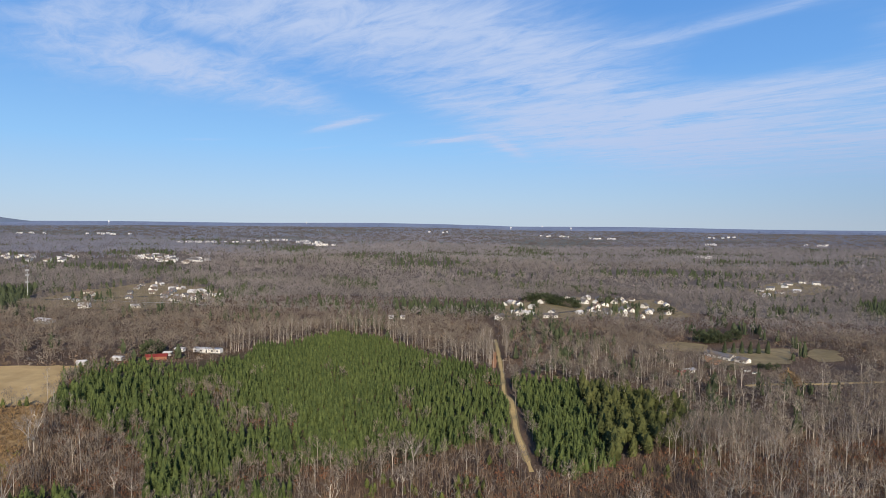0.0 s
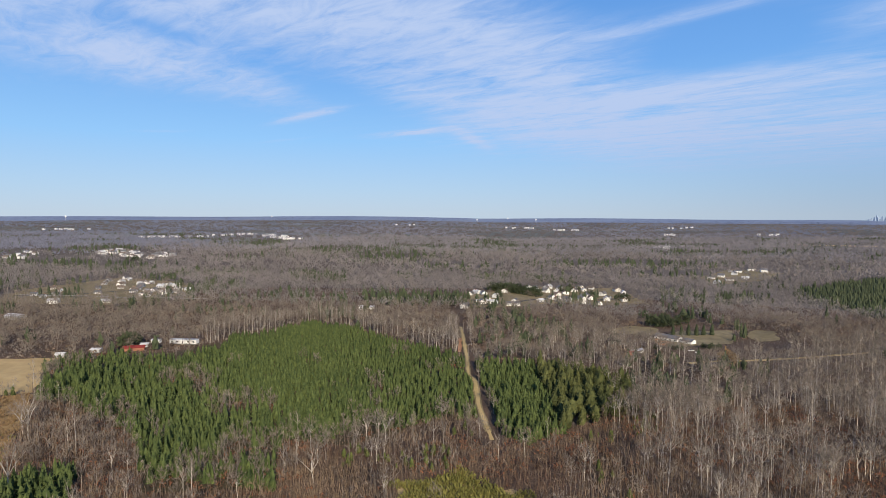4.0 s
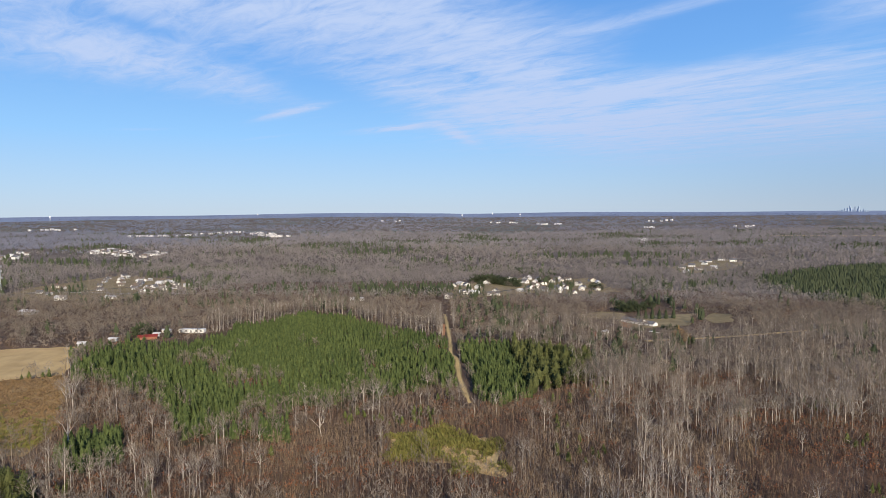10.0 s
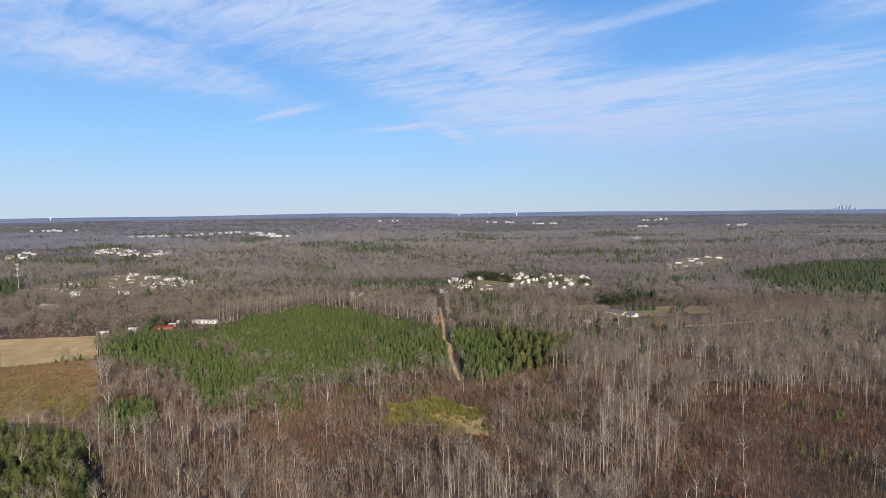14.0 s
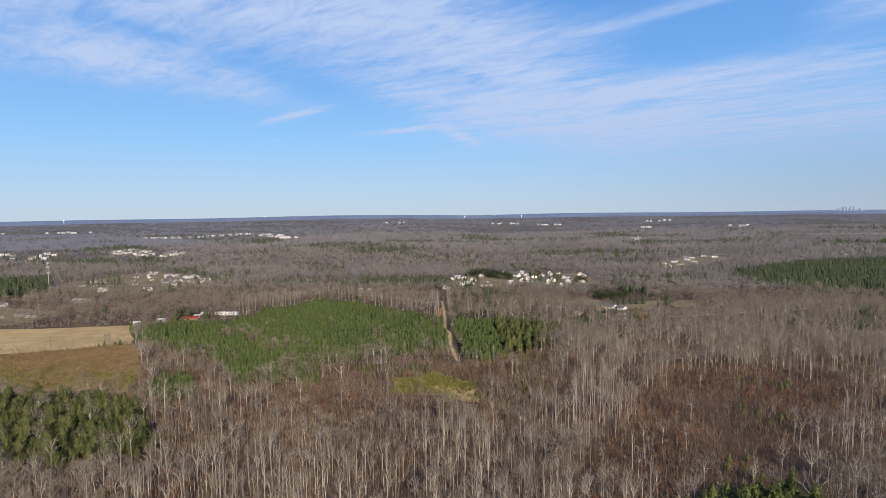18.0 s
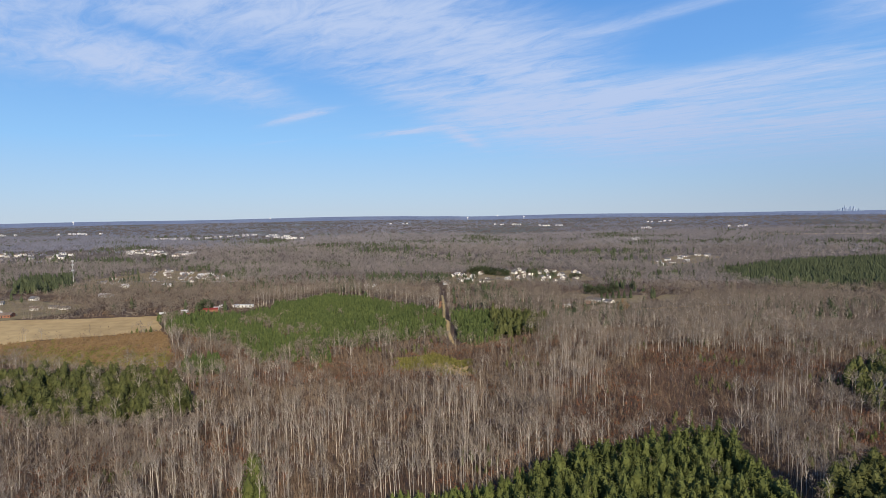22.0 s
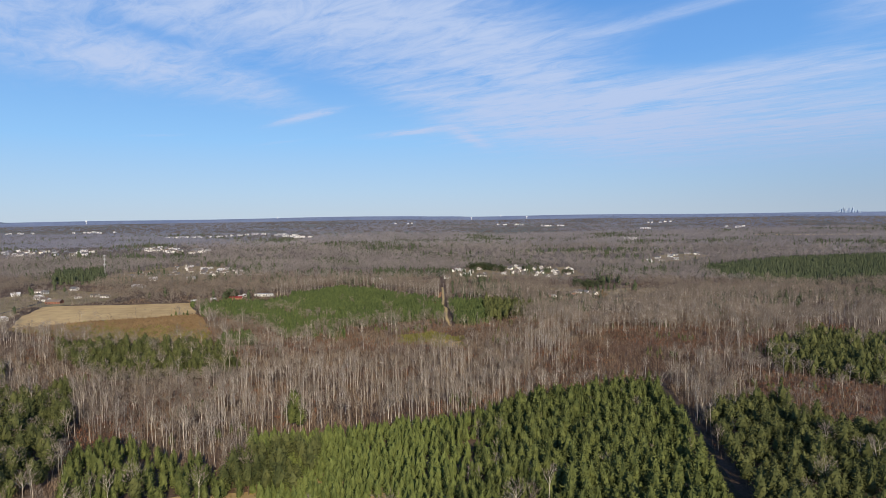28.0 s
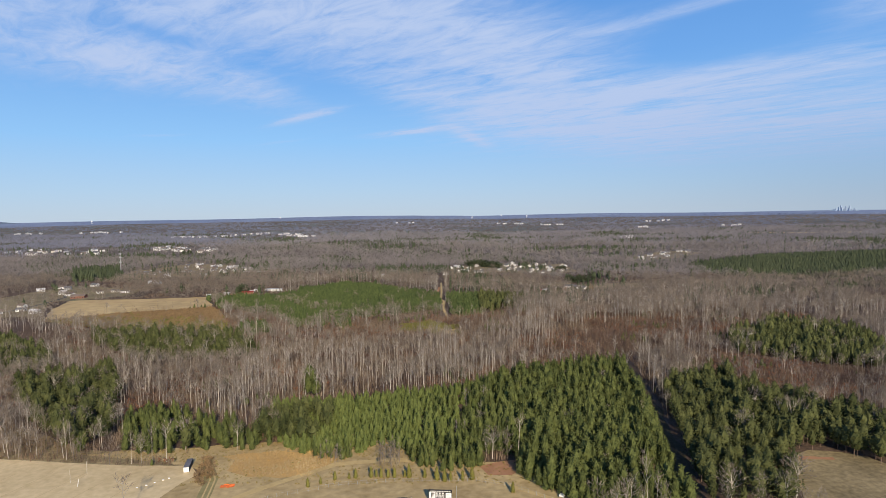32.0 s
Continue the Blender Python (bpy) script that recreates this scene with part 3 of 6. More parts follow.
strip("field_track", [(-61.2, -79.9), (-51.1, -70.1), (-30.0, -52.5), (-8.1, -48.9), (10.8, -52.1)], 3.0, 0.14, TRACK, "dirt track curving round the field", "track")
strip("dirt_track", [(22.8, -65.2), (28.7, -67.3), (35.7, -72.3), (48.5, -81.4), (58.4, -97.3)], 2.2, 0.14, TRACK, "dirt track leading off past the pines", "track")
sheet("clay_bank", [(25.7, -55.3), (38.6, -49.6), (50.5, -45.8), (48.6, -53.7), (36.7, -63.4), (28.7, -63.3)], 0.12, CLAY, "orange clay bank at the foot of the pines", wobble=3)
for i in range(9):
    strip("field_line", [(-226 + i * 13.5, -126), (-216 + i * 13.5, -90), (-207 + i * 13.5, -58 + max(0, 3 - i) * 2)], 0.26, 0.14, FAINT_LINE, "faint darker line across the dormant turf", "line")
strip("mown_path", [(-85, -46), (-81, -53), (-75, -65), (-72.5, -77), (-69, -92)], 4.6, 0.13, OLIVE_PATH, "worn green path between the sedge and the container", "path")
for off in (-0.9, 0.9):
    strip("wheel_rut", [(-84 + off, -47), (-80.5 + off, -53), (-74.5 + off, -65), (-72 + off, -77), (-68.5 + off, -92)], 0.55, 0.17, TRACK, "pale wheel rut in the green path", "track")
strip("clay_edge", [(144.0, -52.2), (152.8, -50.4), (162.6, -51.5)], 2.5, 0.14, CLAY, "orange clay edge of the grass slope", "bank")
# the dark colour stands in for the pines' shade along the cut
strip("woods_cut", CUT, 8, 0.08, NEEDLE_AND_SHADE, "strip between two pine blocks, its shade painted dark", "track")
strip("estate_road", [(6, 658), (57, 679), (122, 753), (225, 786)], 6, 0.12, ASPHALT, "asphalt street of the housing estate", "road")
strip("lane", [(-540, 533), (-480, 458), (-446, 407), (-436, 330), (-450, 264)], 3.5, 0.12, ASPHALT, "asphalt lane beside the tan field", "road")
strip("homes_road", [(-542, 671), (-444, 708), (-386, 755), (-290, 792)], 6, 0.12, ASPHALT, "asphalt road between scattered homes", "road")


# ---- trees ----
def sliver(a, way, length, width, r, face=None, loose=0.5):
    """A thin three-cornered spray from a along way; face is the way that its flat side looks."""
    way = way / np.linalg.norm(way)
    side = np.cross(way, r.normal(size=3) if face is None else np.asarray(face) + r.normal(0, loose, 3))
    side *= width / 2 / np.linalg.norm(side)
    return [a - side, a + side, a + way * length]


def prism(a, b, r0, r1, n, close=False):
    """A tapered bar from a to b, as triangles."""
    a, b = np.asarray(a, float), np.asarray(b, float)
    w = (b - a) / np.linalg.norm(b - a)
    s = np.cross(w, (0.3, 0.9, 0.1))
    s /= np.linalg.norm(s)
    q = np.cross(w, s)
    th = np.arange(n) * 2 * np.pi / n
    ring = np.cos(th)[:, None] * s + np.sin(th)[:, None] * q
    lo, hi = a + ring * r0, b + ring * r1
    tri = []
    for i in range(n):
        j = (i + 1) % n
        tri.append([lo[i], lo[j], hi[j]])
        if r1 > 0.01:
            tri.append([lo[i], hi[j], hi[i]])
    return tri


CONE, ROUND = ((0, 0.15, 0.5, 0.8, 1), (0.85, 1.0, 0.76, 0.46, 0.08)), ((0, 0.2, 0.5, 0.8, 1), (0.5, 0.95, 1.0, 0.70, 0.15))


def foliage_mass(r, h, radius, bare, form, rings, sides, lump=0.32, core=0.74):
    """The dense inner part of a crown: a closed, lumpy, lopsided mass."""
    rows = []
    for w in range(rings):
        s = w / rings
        z = h * (bare + (0.93 - bare) * s)
        q = radius * core * float(np.interp(s, *form))
        turn = w * 0.5
        rows.append([np.array([math.cos(k * 2 * math.pi / sides + turn) * q * f, math.sin(k * 2 * math.pi / sides + turn) * q * f, z + r.normal(0, 0.035) * h])
                     for k, f in enumerate(r.uniform(1 - lump, 1 + lump, sides))])
    tip, foot = np.array([0, 0, h * 0.96]), np.array([0, 0, h * max(0.0, bare - 0.04)])
    tri = []
    for w in range(rings):
        for k in range(sides):
            j = (k + 1) % sides
            if w + 1 < rings:
                tri += [[rows[w][k], rows[w][j], rows[w + 1][j]], [rows[w][k], rows[w + 1][j], rows[w + 1][k]]]
            else:
                tri.append([rows[w][k], rows[w][j], tip])
    tri += [[rows[0][(k + 1) % sides], rows[0][k], foot] for k in range(sides)]
    return tri


def bare_tree(seed, h, crown, limbs, twigs, wide, sides=4, thick=1.0, form=0.42, rise=(0.75, 1.7), twig=0.14, boughs=0):
    """Wood and twigs of a leafless tree: a leaning tapered trunk, forking limbs, thin boughs off the limbs, sprays of fine twigs."""
    r = np.random.default_rng(seed)
    wood, fine = [], []
    lean = r.normal(0, 0.025, 2)
    mid = np.array([lean[0] * h * 0.4, lean[1] * h * 0.6, h * 0.45])
    top = np.array([lean[0] * h, lean[1] * h, h * 0.88])
    wood += prism((0, 0, -0.3), mid, 0.012 * h * thick, 0.0085 * h * thick, sides) + prism(mid, top, 0.0085 * h * thick, 0.0, 3)
    tips = [(top - (0, 0, h * 0.10), np.array([0, 0, 1.0]), h * 0.2)]
    for i in range(limbs):
        s = form + (0.86 - form) * (i + r.uniform(0, 0.9)) / limbs
        base = mid + (top - mid) * (s * h - mid[2]) / (top[2] - mid[2]) if s * h > mid[2] else mid * (s * h / mid[2])
        a = i * 2.4 + r.uniform(-0.5, 0.5)
        way = np.array([math.cos(a), math.sin(a), r.uniform(*rise)])
        way /= np.linalg.norm(way)
        length = min(crown / math.hypot(way[0], way[1]), h * 0.98 - base[2]) * r.uniform(0.7, 1.05)
        length = max(length, 0.8)
        wood += prism(base, base + way * length, 0.0050 * h * thick, 0.0, 3)
        tips.append((base, way, length))
    ends = list(tips)
    for i in range(boughs):
        base, way, length = tips[r.integers(len(tips))]
        p = base + way * length * r.uniform(0.3, 0.9)
        d = way + r.normal(0, 0.42, 3) + (0, 0, 0.15)
        d /= np.linalg.norm(d)
        reach = length * r.uniform(0.35, 0.6)
        wood.append(sliver(p, d, reach, 0.0062 * h * thick, r))
        ends.append((p, d, reach))
    for i in range(twigs):
        base, way, length = ends[r.integers(len(ends))]
        p = base + way * length * r.uniform(0.35, 1.0)
        d = way * 0.9 + r.normal(0, 0.5, 3) + (0, 0, 0.3)
        fine.append(sliver(p, d, r.uniform(0.65, 1.35) * twig * h, wide * r.uniform(0.6, 1.3), r))
    return wood, fine


def oak_tree(seed, h, crown, forks, twigs, wide, sides=4):
    """Wood and twigs of a broad leafless tree: a short trunk that forks and forks again into a rounded crown."""
    r = np.random.default_rng(seed)
    wood, fine, ends = [], [], []
    base = np.array([r.normal(0, 0.02) * h, r.normal(0, 0.02) * h, h * r.uniform(0.24, 0.34)])
    wood += prism((0, 0, -0.3), base, 0.015 * h, 0.011 * h, sides)
    for i in range(forks):
        a = i * 2 * math.pi / forks + r.uniform(-0.4, 0.4)
        lean = r.uniform(0.25, 0.95) if i else 0.05
        way = np.array([math.cos(a) * lean, math.sin(a) * lean, 1.0])
        way /= np.linalg.norm(way)
        b = base + way * h * r.uniform(0.26, 0.36)
        wood += prism(base, b, 0.008 * h, 0.0042 * h, 3)
        for j in range(3):
            w2 = way * 1.1 + np.append(r.normal(0, 0.55, 2), r.uniform(-0.1, 0.5))
            w2 /= np.linalg.norm(w2)
            c = b + w2 * h * r.uniform(0.2, 0.3)
            c[2] = min(c[2], h)
            q = math.hypot(c[0], c[1])
            if q > crown:
                c[:2] *= crown / q
            wood += prism(b, c, 0.0042 * h, 0.0, 3)
            ends.append((b, c))
    for i in range(twigs):
        b, c = ends[r.integers(len(ends))]
        p = b + (c - b) * r.uniform(0.35, 1.0)
        d = (c - b) / np.linalg.norm(c - b) + r.normal(0, 0.6, 3) + (0, 0, 0.2)
        fine.append(sliver(p, d, r.uniform(0.08, 0.17) * h, wide * r.uniform(0.6, 1.3), r))
    return wood, fine


def dome_tree(seed, h, crown, limbs, twigs, wide, sides=3, thick=1.0, low=0.42, twig=0.15, loose=0.5):
    """Wood and twigs of a leafless tree with a rounded, hazy crown."""
    r = np.random.default_rng(seed)
    lean = r.normal(0, 0.02, 2) * h
    fork = np.array([lean[0], lean[1], h * (low + 0.14)])
    wood, fine = prism((0, 0, -0.3), fork, 0.012 * h * thick, 0.006 * h * thick, sides), []
    for i in range(limbs):
        a, q = i * 2.4 + r.uniform(-0.4, 0.4), math.sqrt((i + r.uniform(0.1, 0.9)) / limbs)
        end = np.array([math.cos(a) * q * crown * 0.85, math.sin(a) * q * crown * 0.85, h * (low + (1 - low) * 0.9 * math.sqrt(max(0.05, 1 - q * q)))])
        start = fork * r.uniform(0.72, 1.0)
        wood += prism(start, end, 0.0048 * h * thick, 0.0, 3)
    for i in range(twigs):
        a, q, s = r.uniform(0, 6.28), math.sqrt(r.random()), r.uniform(0.55, 1.0)
        p = np.array([math.cos(a) * q * crown * s, math.sin(a) * q * crown * s, h * (low + (1 - low) * math.sqrt(1 - 0.93 * q * q) * s)])
        d = np.array([math.cos(a) * q, math.sin(a) * q, 0.9]) + r.normal(0, 0.38, 3)
        fine.append(sliver(p, d, r.uniform(0.6, 1.3) * twig * h, wide * r.uniform(0.6, 1.3), r, (math.cos(a) * q, math.sin(a) * q, 0.55), loose))
    return wood, fine


def pine_tree(seed, h, radius, bare, whorls, arms, size, slim=0.5, form=CONE, lift=0.6, rings=5, sides=7, core=0.74, loose=0.3):
    """Wood and needles of a pine: a lumpy mass of inner needles, and whorls of tufts that stand out from it."""
    r = np.random.default_rng(seed)
    wood = prism((0, 0, -0.3), (0, 0, h * 0.95), 0.014 * h, 0.0, 3)
    fine = foliage_mass(r, h, radius, bare, form, rings, sides, core=core)
    for w in range(whorls):
        s = min(max((w + r.uniform(-0.4, 0.4)) / max(1, whorls - 1), 0.0), 1.0)
        reach = radius * float(np.interp(s, *form))
        n = max(3, round(arms * (0.35 + 0.65 * reach / radius)))
        for k in range(n):
            a = k * 2 * math.pi / n + w * 1.1 + r.uniform(-0.35, 0.35)
            out = np.array([math.cos(a), math.sin(a), 0.0])
            p = out * reach * r.uniform(core - 0.2, 1.0) + np.array([0, 0, h * (bare + (0.93 - bare) * s) + r.normal(0, 0.02) * h])
            d = out * 0.8 + r.normal(0, 0.3, 3) + (0, 0, lift)
            fine.append(sliver(p, d, size * r.uniform(0.7, 1.35), size * slim * r.uniform(0.7, 1.3), r, (out[0], out[1], 0.6), loose))
    for k in range(2):
        fine.append(sliver(np.array([0, 0, h * 0.90]), np.append(r.normal(0, 0.2, 2), 1.0), h * 0.11, size * 0.5, r))
    return wood, fine


def shrub(seed, h, radius, n, size, up=0.6):
    """A leafy bush: short stems and loose leaves in an uneven dome."""
    r = np.random.default_rng(seed)
    wood = [sliver(np.array([0, 0, -0.1]), np.append(r.normal(0, 0.4, 2), 1.0), h * 0.8, 0.12, r) for _ in range(3)]
    fine = []
    for i in range(n):
        a, q = r.uniform(0, 6.28), math.sqrt(r.uniform(0, 1))
        z = h * r.uniform(0.1, 1.0) * (1 - 0.5 * q)
        d = np.array([math.cos(a) * q, math.sin(a) * q, up]) + r.normal(0, 0.4, 3)
        fine.append(sliver(np.array([math.cos(a) * q * radius, math.sin(a) * q * radius, z]), d, size * r.uniform(0.7, 1.4), size * r.uniform(0.4, 0.8), r))
    return wood, fine


def stand(name, kinds, places, scales, mats, label, category):
    """Many plants joined into one object of stuff."""
    x, y = places
    if len(x) == 0:
        return
    z = land(x, y)
    pick = rng.integers(0, len(kinds), len(x))
    turn = rng.uniform(0, 2 * np.pi, len(x))
    vs, ids = [], []
    for k, (wood, fine) in enumerate(kinds):
        sel = np.where(pick == k)[0]
        if not len(sel):
            continue
        base = np.asarray(wood + fine, float).reshape(-1, 3)
        c, s, sc = np.cos(turn[sel])[:, None], np.sin(turn[sel])[:, None], scales[sel][:, None]
        wx = rng.uniform(0.85, 1.2, len(sel))[:, None] * sc
        v = np.stack([(c * base[:, 0] - s * base[:, 1]) * wx + x[sel][:, None], (s * base[:, 0] + c * base[:, 1]) * wx + y[sel][:, None], base[:, 2] * sc + z[sel][:, None]], -1)
        vs.append(v.reshape(-1, 3))
        ids.append(np.tile(np.r_[np.zeros(len(wood), np.int32), np.ones(len(fine), np.int32)], len(sel)))
    v = np.concatenate(vs)
    t = np.arange(len(v), dtype=np.int32).reshape(-1, 3)
    return tagged(new(name, mesh_from(name, v, t, mats, np.concatenate(ids))), label, category, kind="stuff")


def single(name, kinds, places, scales, mats, label, category, group):
    """Separate plants, each with its trunk and its crown; alike ones share their meshes."""
    x, y = places
    meshes = []
    for wood, fine in kinds:
        w, f = np.asarray(wood, float).reshape(-1, 3), np.asarray(fine, float).reshape(-1, 3)
        meshes.append((mesh_from("trunk", w, np.arange(len(w)).reshape(-1, 3), [mats[0]]), mesh_from("crown", f, np.arange(len(f)).reshape(-1, 3), [mats[1]])))
    for i in range(len(x)):
        ob = thing(name, pose(x[i], y[i], float(land(x[i], y[i])), 0, 0, rng.uniform(0, 360)) @ Matrix.Diagonal((scales[i],) * 3 + (1,)), label, category, group)
        for nm, me in zip(("trunk", "crown"), meshes[rng.integers(len(meshes))]):
            c = new(nm, me)
            c.parent = ob


BARE_NEAR = [bare_tree(100 + k, 16.5 + (k % 4) * 1.6, 2.2 + 0.5 * (k % 3), 9, 120, 0.125, 3, 0.72, 0.48, (0.8, 2.2), 0.085, 24) for k in range(9)]
BARE_NEAR += [dome_tree(120 + k, 14 + (k % 3) * 1.5, 2.9, 7, 150, 0.135, 3, 0.68, 0.45, 0.10, 0.35) for k in range(7)]
BARE_POLE = [bare_tree(180 + k, 19.5 + (k % 5) * 1.1, 1.7 + 0.35 * (k % 3), 8, 85, 0.125, 3, 0.62, 0.55, (1.0, 2.6), 0.075, 18) for k in range(9)]
BARE_BUSHY = [bare_tree(170 + k, 8.5 + (k % 4) * 0.9, 2.4, 7, 80, 0.15, 3, 0.9, 0.16, (0.9, 2.6), 0.15, 14) for k in range(8)]
BARE_ROUND = [dome_tree(190 + k, 14 + (k % 3) * 1.6, 5.4, 7, 150, 0.23, 3, 0.95, 0.40, 0.10, 0.25) for k in range(7)]
BARE_BROAD = [dome_tree(140 + k, 15.0 + k * 0.6, 5.2, 10, 145, 0.21, 3, 0.95, 0.44, 0.09, 0.3) for k in range(7)]
BARE_OAK = [oak_tree(160 + k, 14 + k * 0.7, 5.6, 6, 240, 0.085, 4) for k in range(5)]
BARE_MID = [dome_tree(200 + k, 11.5 + (k % 4) * 1.6, 4.0 + 0.5 * (k % 3), 3, 70, 0.37, 3, 0.9, 0.36, 0.13, 0.22) for k in range(9)]
BARE_OFF = [dome_tree(250 + k, 10.5 + (k % 4) * 1.5, 4.3 + 0.4 * (k % 2), 0, 26, 0.80, 3, 0.8, 0.28, 0.15, 0.18) for k in range(9)]
BARE_FAR = [([], dome_tree(300 + k, 11 + (k % 4) * 1.2, 8.6 + (k % 3), 0, 21, 1.8, 3, 1, 0.12, 0.22, 0.15)[1]) for k in range(9)]
BARE_HAZE = [([], dome_tree(330 + k, 11 + (k % 3), 19.0 + 2 * (k % 3), 0, 20, 3.6, 3, 1, 0.1, 0.3, 0.12)[1]) for k in range(7)]
def brush_clump(seed, n, h, spread, wide):
    """Thin upright stems of a thicket."""
    r = np.random.default_rng(seed)
    return [], [sliver(np.append(r.normal(0, spread, 2), -0.1), np.append(r.normal(0, 0.16, 2), 1.0), h * r.uniform(0.5, 1.3), wide * r.uniform(0.7, 1.4), r) for _ in range(n)]


STEMS = [brush_clump(460 + k, 8, 3.4, 0.75, 0.16) for k in range(8)]
SAPLINGS = [bare_tree(400 + k, 6.5 + (k % 3), 1.3, 2, 15, 0.17, 3, 0.8, 0.25, (0.8, 2.2), 0.2) for k in range(6)]
RUSSETS = [shrub(500 + k, 3.6, 1.7, 20, 0.95) for k in range(5)]
TUSSOCKS = [shrub(520 + k, 2.2, 1.5, 26, 0.9, 1.5) for k in range(5)]
PINES_BIG = [pine_tree(600 + k, 8.0 + (k % 4) * 1.0, 2.25 + 0.15 * (k % 3), 0.06, 13, 13, 0.74, 0.6, ROUND if k % 3 == 0 else CONE, core=0.60, loose=0.5) for k in range(9)]
PINES_LOW = [pine_tree(630 + k, 5.2 + (k % 3) * 0.6, 1.8, 0.03, 8, 7, 0.7, 0.45, rings=4, sides=6) for k in range(6)]
PINES_FULL = [pine_tree(670 + k, 10.4 + (k % 4) * 1.4, 2.8 + 0.25 * (k % 3), 0.28, 12, 19, 0.78, 0.6, ROUND, 0.4, 4, 7, 0.56, 0.55) for k in range(9)]
PINES_TALL = [pine_tree(650 + k, 9.6 + (k % 4) * 1.2, 2.6, 0.15, 8, 8, 1.05, 0.5, ROUND if k % 2 else CONE, 0.5, 4, 7) for k in range(6)]
PINES_YOUNG = [pine_tree(700 + k, 5.3 + (k % 4) * 0.7, 1.5, 0.04, 6, 6, 0.75, 0.5, rings=3, sides=6) for k in range(7)]
PINES_TINY = [pine_tree(760 + k, 8.5 + (k % 3) * 0.8, 2.5, 0.05, 1, 4, 1.2, 0.6, rings=2, sides=5) for k in range(6)]
PINES_OFF = [pine_tree(800 + k, 10.5 + (k % 3) * 1.3, 2.8, 0.1, 3, 4, 1.9, 0.6, ROUND if k % 2 else CONE, 0.6, 2, 5) for k in range(6)]


SPIRE = ((0, 0.12, 0.5, 0.8, 1), (0.8, 1.0, 0.78, 0.42, 0.05))


def cypress(seed):
    """A narrow dense cone of upright sprays."""
    r = np.random.default_rng(seed)
    fine = foliage_mass(r, 5.4, 1.25, 0.02, SPIRE, 6, 8, 0.12)
    for i in range(110):
        s, a = r.random() ** 1.2, r.uniform(0, 6.28)
        q = 1.2 * float(np.interp(s, *SPIRE)) * r.uniform(0.7, 0.95)
        fine.append(sliver(np.array([math.cos(a) * q, math.sin(a) * q, 0.1 + 4.7 * s]), np.array([math.cos(a) * 0.3, math.sin(a) * 0.3, 1.0]) + r.normal(0, 0.12, 3), r.uniform(0.5, 0.8), 0.3, r, (math.cos(a), math.sin(a), 0.4), 0.25))
    return prism((0, 0, -0.2), (0, 0, 5.2), 0.10, 0.0, 4), fine


CYPRESSES = [cypress(900 + k) for k in range(4)]


def open_woods(x, y):
    """Where bare trees may stand."""
    return ~in_any(x, y, BARE + PINES) & (near_line(x, y, TRAIL) > 5) & (near_line(x, y, CUT) > 6) & (np.hypot(x + 86, y + 54) > 11) & (near_line(x, y, RIDE) > 6) & (near_line(x, y, WOODS_ROAD) > 6.5) & ~in_any(x, y, [HOUSE_FRONT, CLEARING_FRONT, BEYOND_FRONT, HOUSE_BACK])


def grow(n, lo=0.75, hi=1.2):
    return rng.uniform(lo, hi, n)


def thin(places, keep):
    return places[0][keep], places[1][keep]


def ragged(x, y, polys, reach=14):
    """As in_any, with a ragged outline."""
    w = reach * np.array([noise.noise((a * 0.045, b * 0.045, 17)) for a, b in zip(x, y)])
    return in_any(x + w, y - w, polys)


LOW = [REGROWTH, REGROWTH_RIGHT, THICKET_RIGHT, REGROWTH_WEST]
# near bare woods: slender tall trees in belts, broad crowns to the east, brown undergrowth all over
p = scatter(-420, 420, -95, 330, 4.5)
low = ragged(*p, LOW)
p = thin(p, open_woods(*p) & (~low | (rng.random(len(low)) < np.where(inside(*p, REGROWTH_WEST), 0.9, 0.07))) & ~in_any(*p, [FIELD_HOMES]))
clump = np.array([noise.noise((a * 0.016, b * 0.02, 3)) for a, b in zip(*p)])
grove = in_any(*p, GROVES)
spot = np.array([noise.noise((a * 0.06, b * 0.06, 31)) for a, b in zip(*p)])
east_wood, dark_east = (p[0] > 60) & (p[1] > 235), inside(*p, DARK_EAST)
p = thin(p, rng.random(len(clump)) < np.where(grove, 0.62 + 0.7 * spot, np.where(east_wood, 0.60, np.where(dark_east, 0.20, np.where(p[1] > 110, 0.42, 0.85))) + 1.0 * clump))
pick = np.where((np.abs(p[0] - 15) < 120) & (p[1] > 20) & (p[1] < 140))[0][:300]
rest = np.ones(len(p[0]), bool)
rest[pick] = False
single("bare_tree", BARE_POLE + BARE_NEAR, (p[0][pick], p[1][pick]), grow(len(pick), 0.55, 1.0), [BARK, TWIG], "leafless grey-brown tree with a pale trunk", "tree", "bare trees by the pine block")
q = thin(p, rest)
dice = rng.random(len(q[0]))
east = (q[0] > 60) & (q[1] > 225)
broad = dice < np.where(east, 0.72, np.where(q[0] > 95, 0.5, 0.22))
west = in_any(*q, [REGROWTH_WEST])
broad &= ~west
bushy = ~broad & (dice < np.where(east, 0.9, np.where(west, 0.9, 0.62)))
grove = ragged(*q, GROVES)
broad, bushy = broad & ~grove, bushy & ~grove
tall = ~broad & ~bushy
pale = tall & (np.array([noise.noise((a * 0.014, b * 0.02, 41)) for a, b in zip(*q)]) + rng.normal(0, 0.1, len(tall)) > np.where(grove, -0.3, 0.06))
grey = tall & ~pale
stand("grey_bare_woods", BARE_NEAR, thin(q, grey), grow(grey.sum(), 0.5, 0.95), [TWIG, TWIG], "leafless winter woods with dull grey trunks", "woods")
stand("bare_woods", BARE_POLE + BARE_NEAR[:3], thin(q, pale), grow(pale.sum(), 0.55, 1.0), [BARK, TWIG], "leafless winter woods with pale slender trunks", "woods")
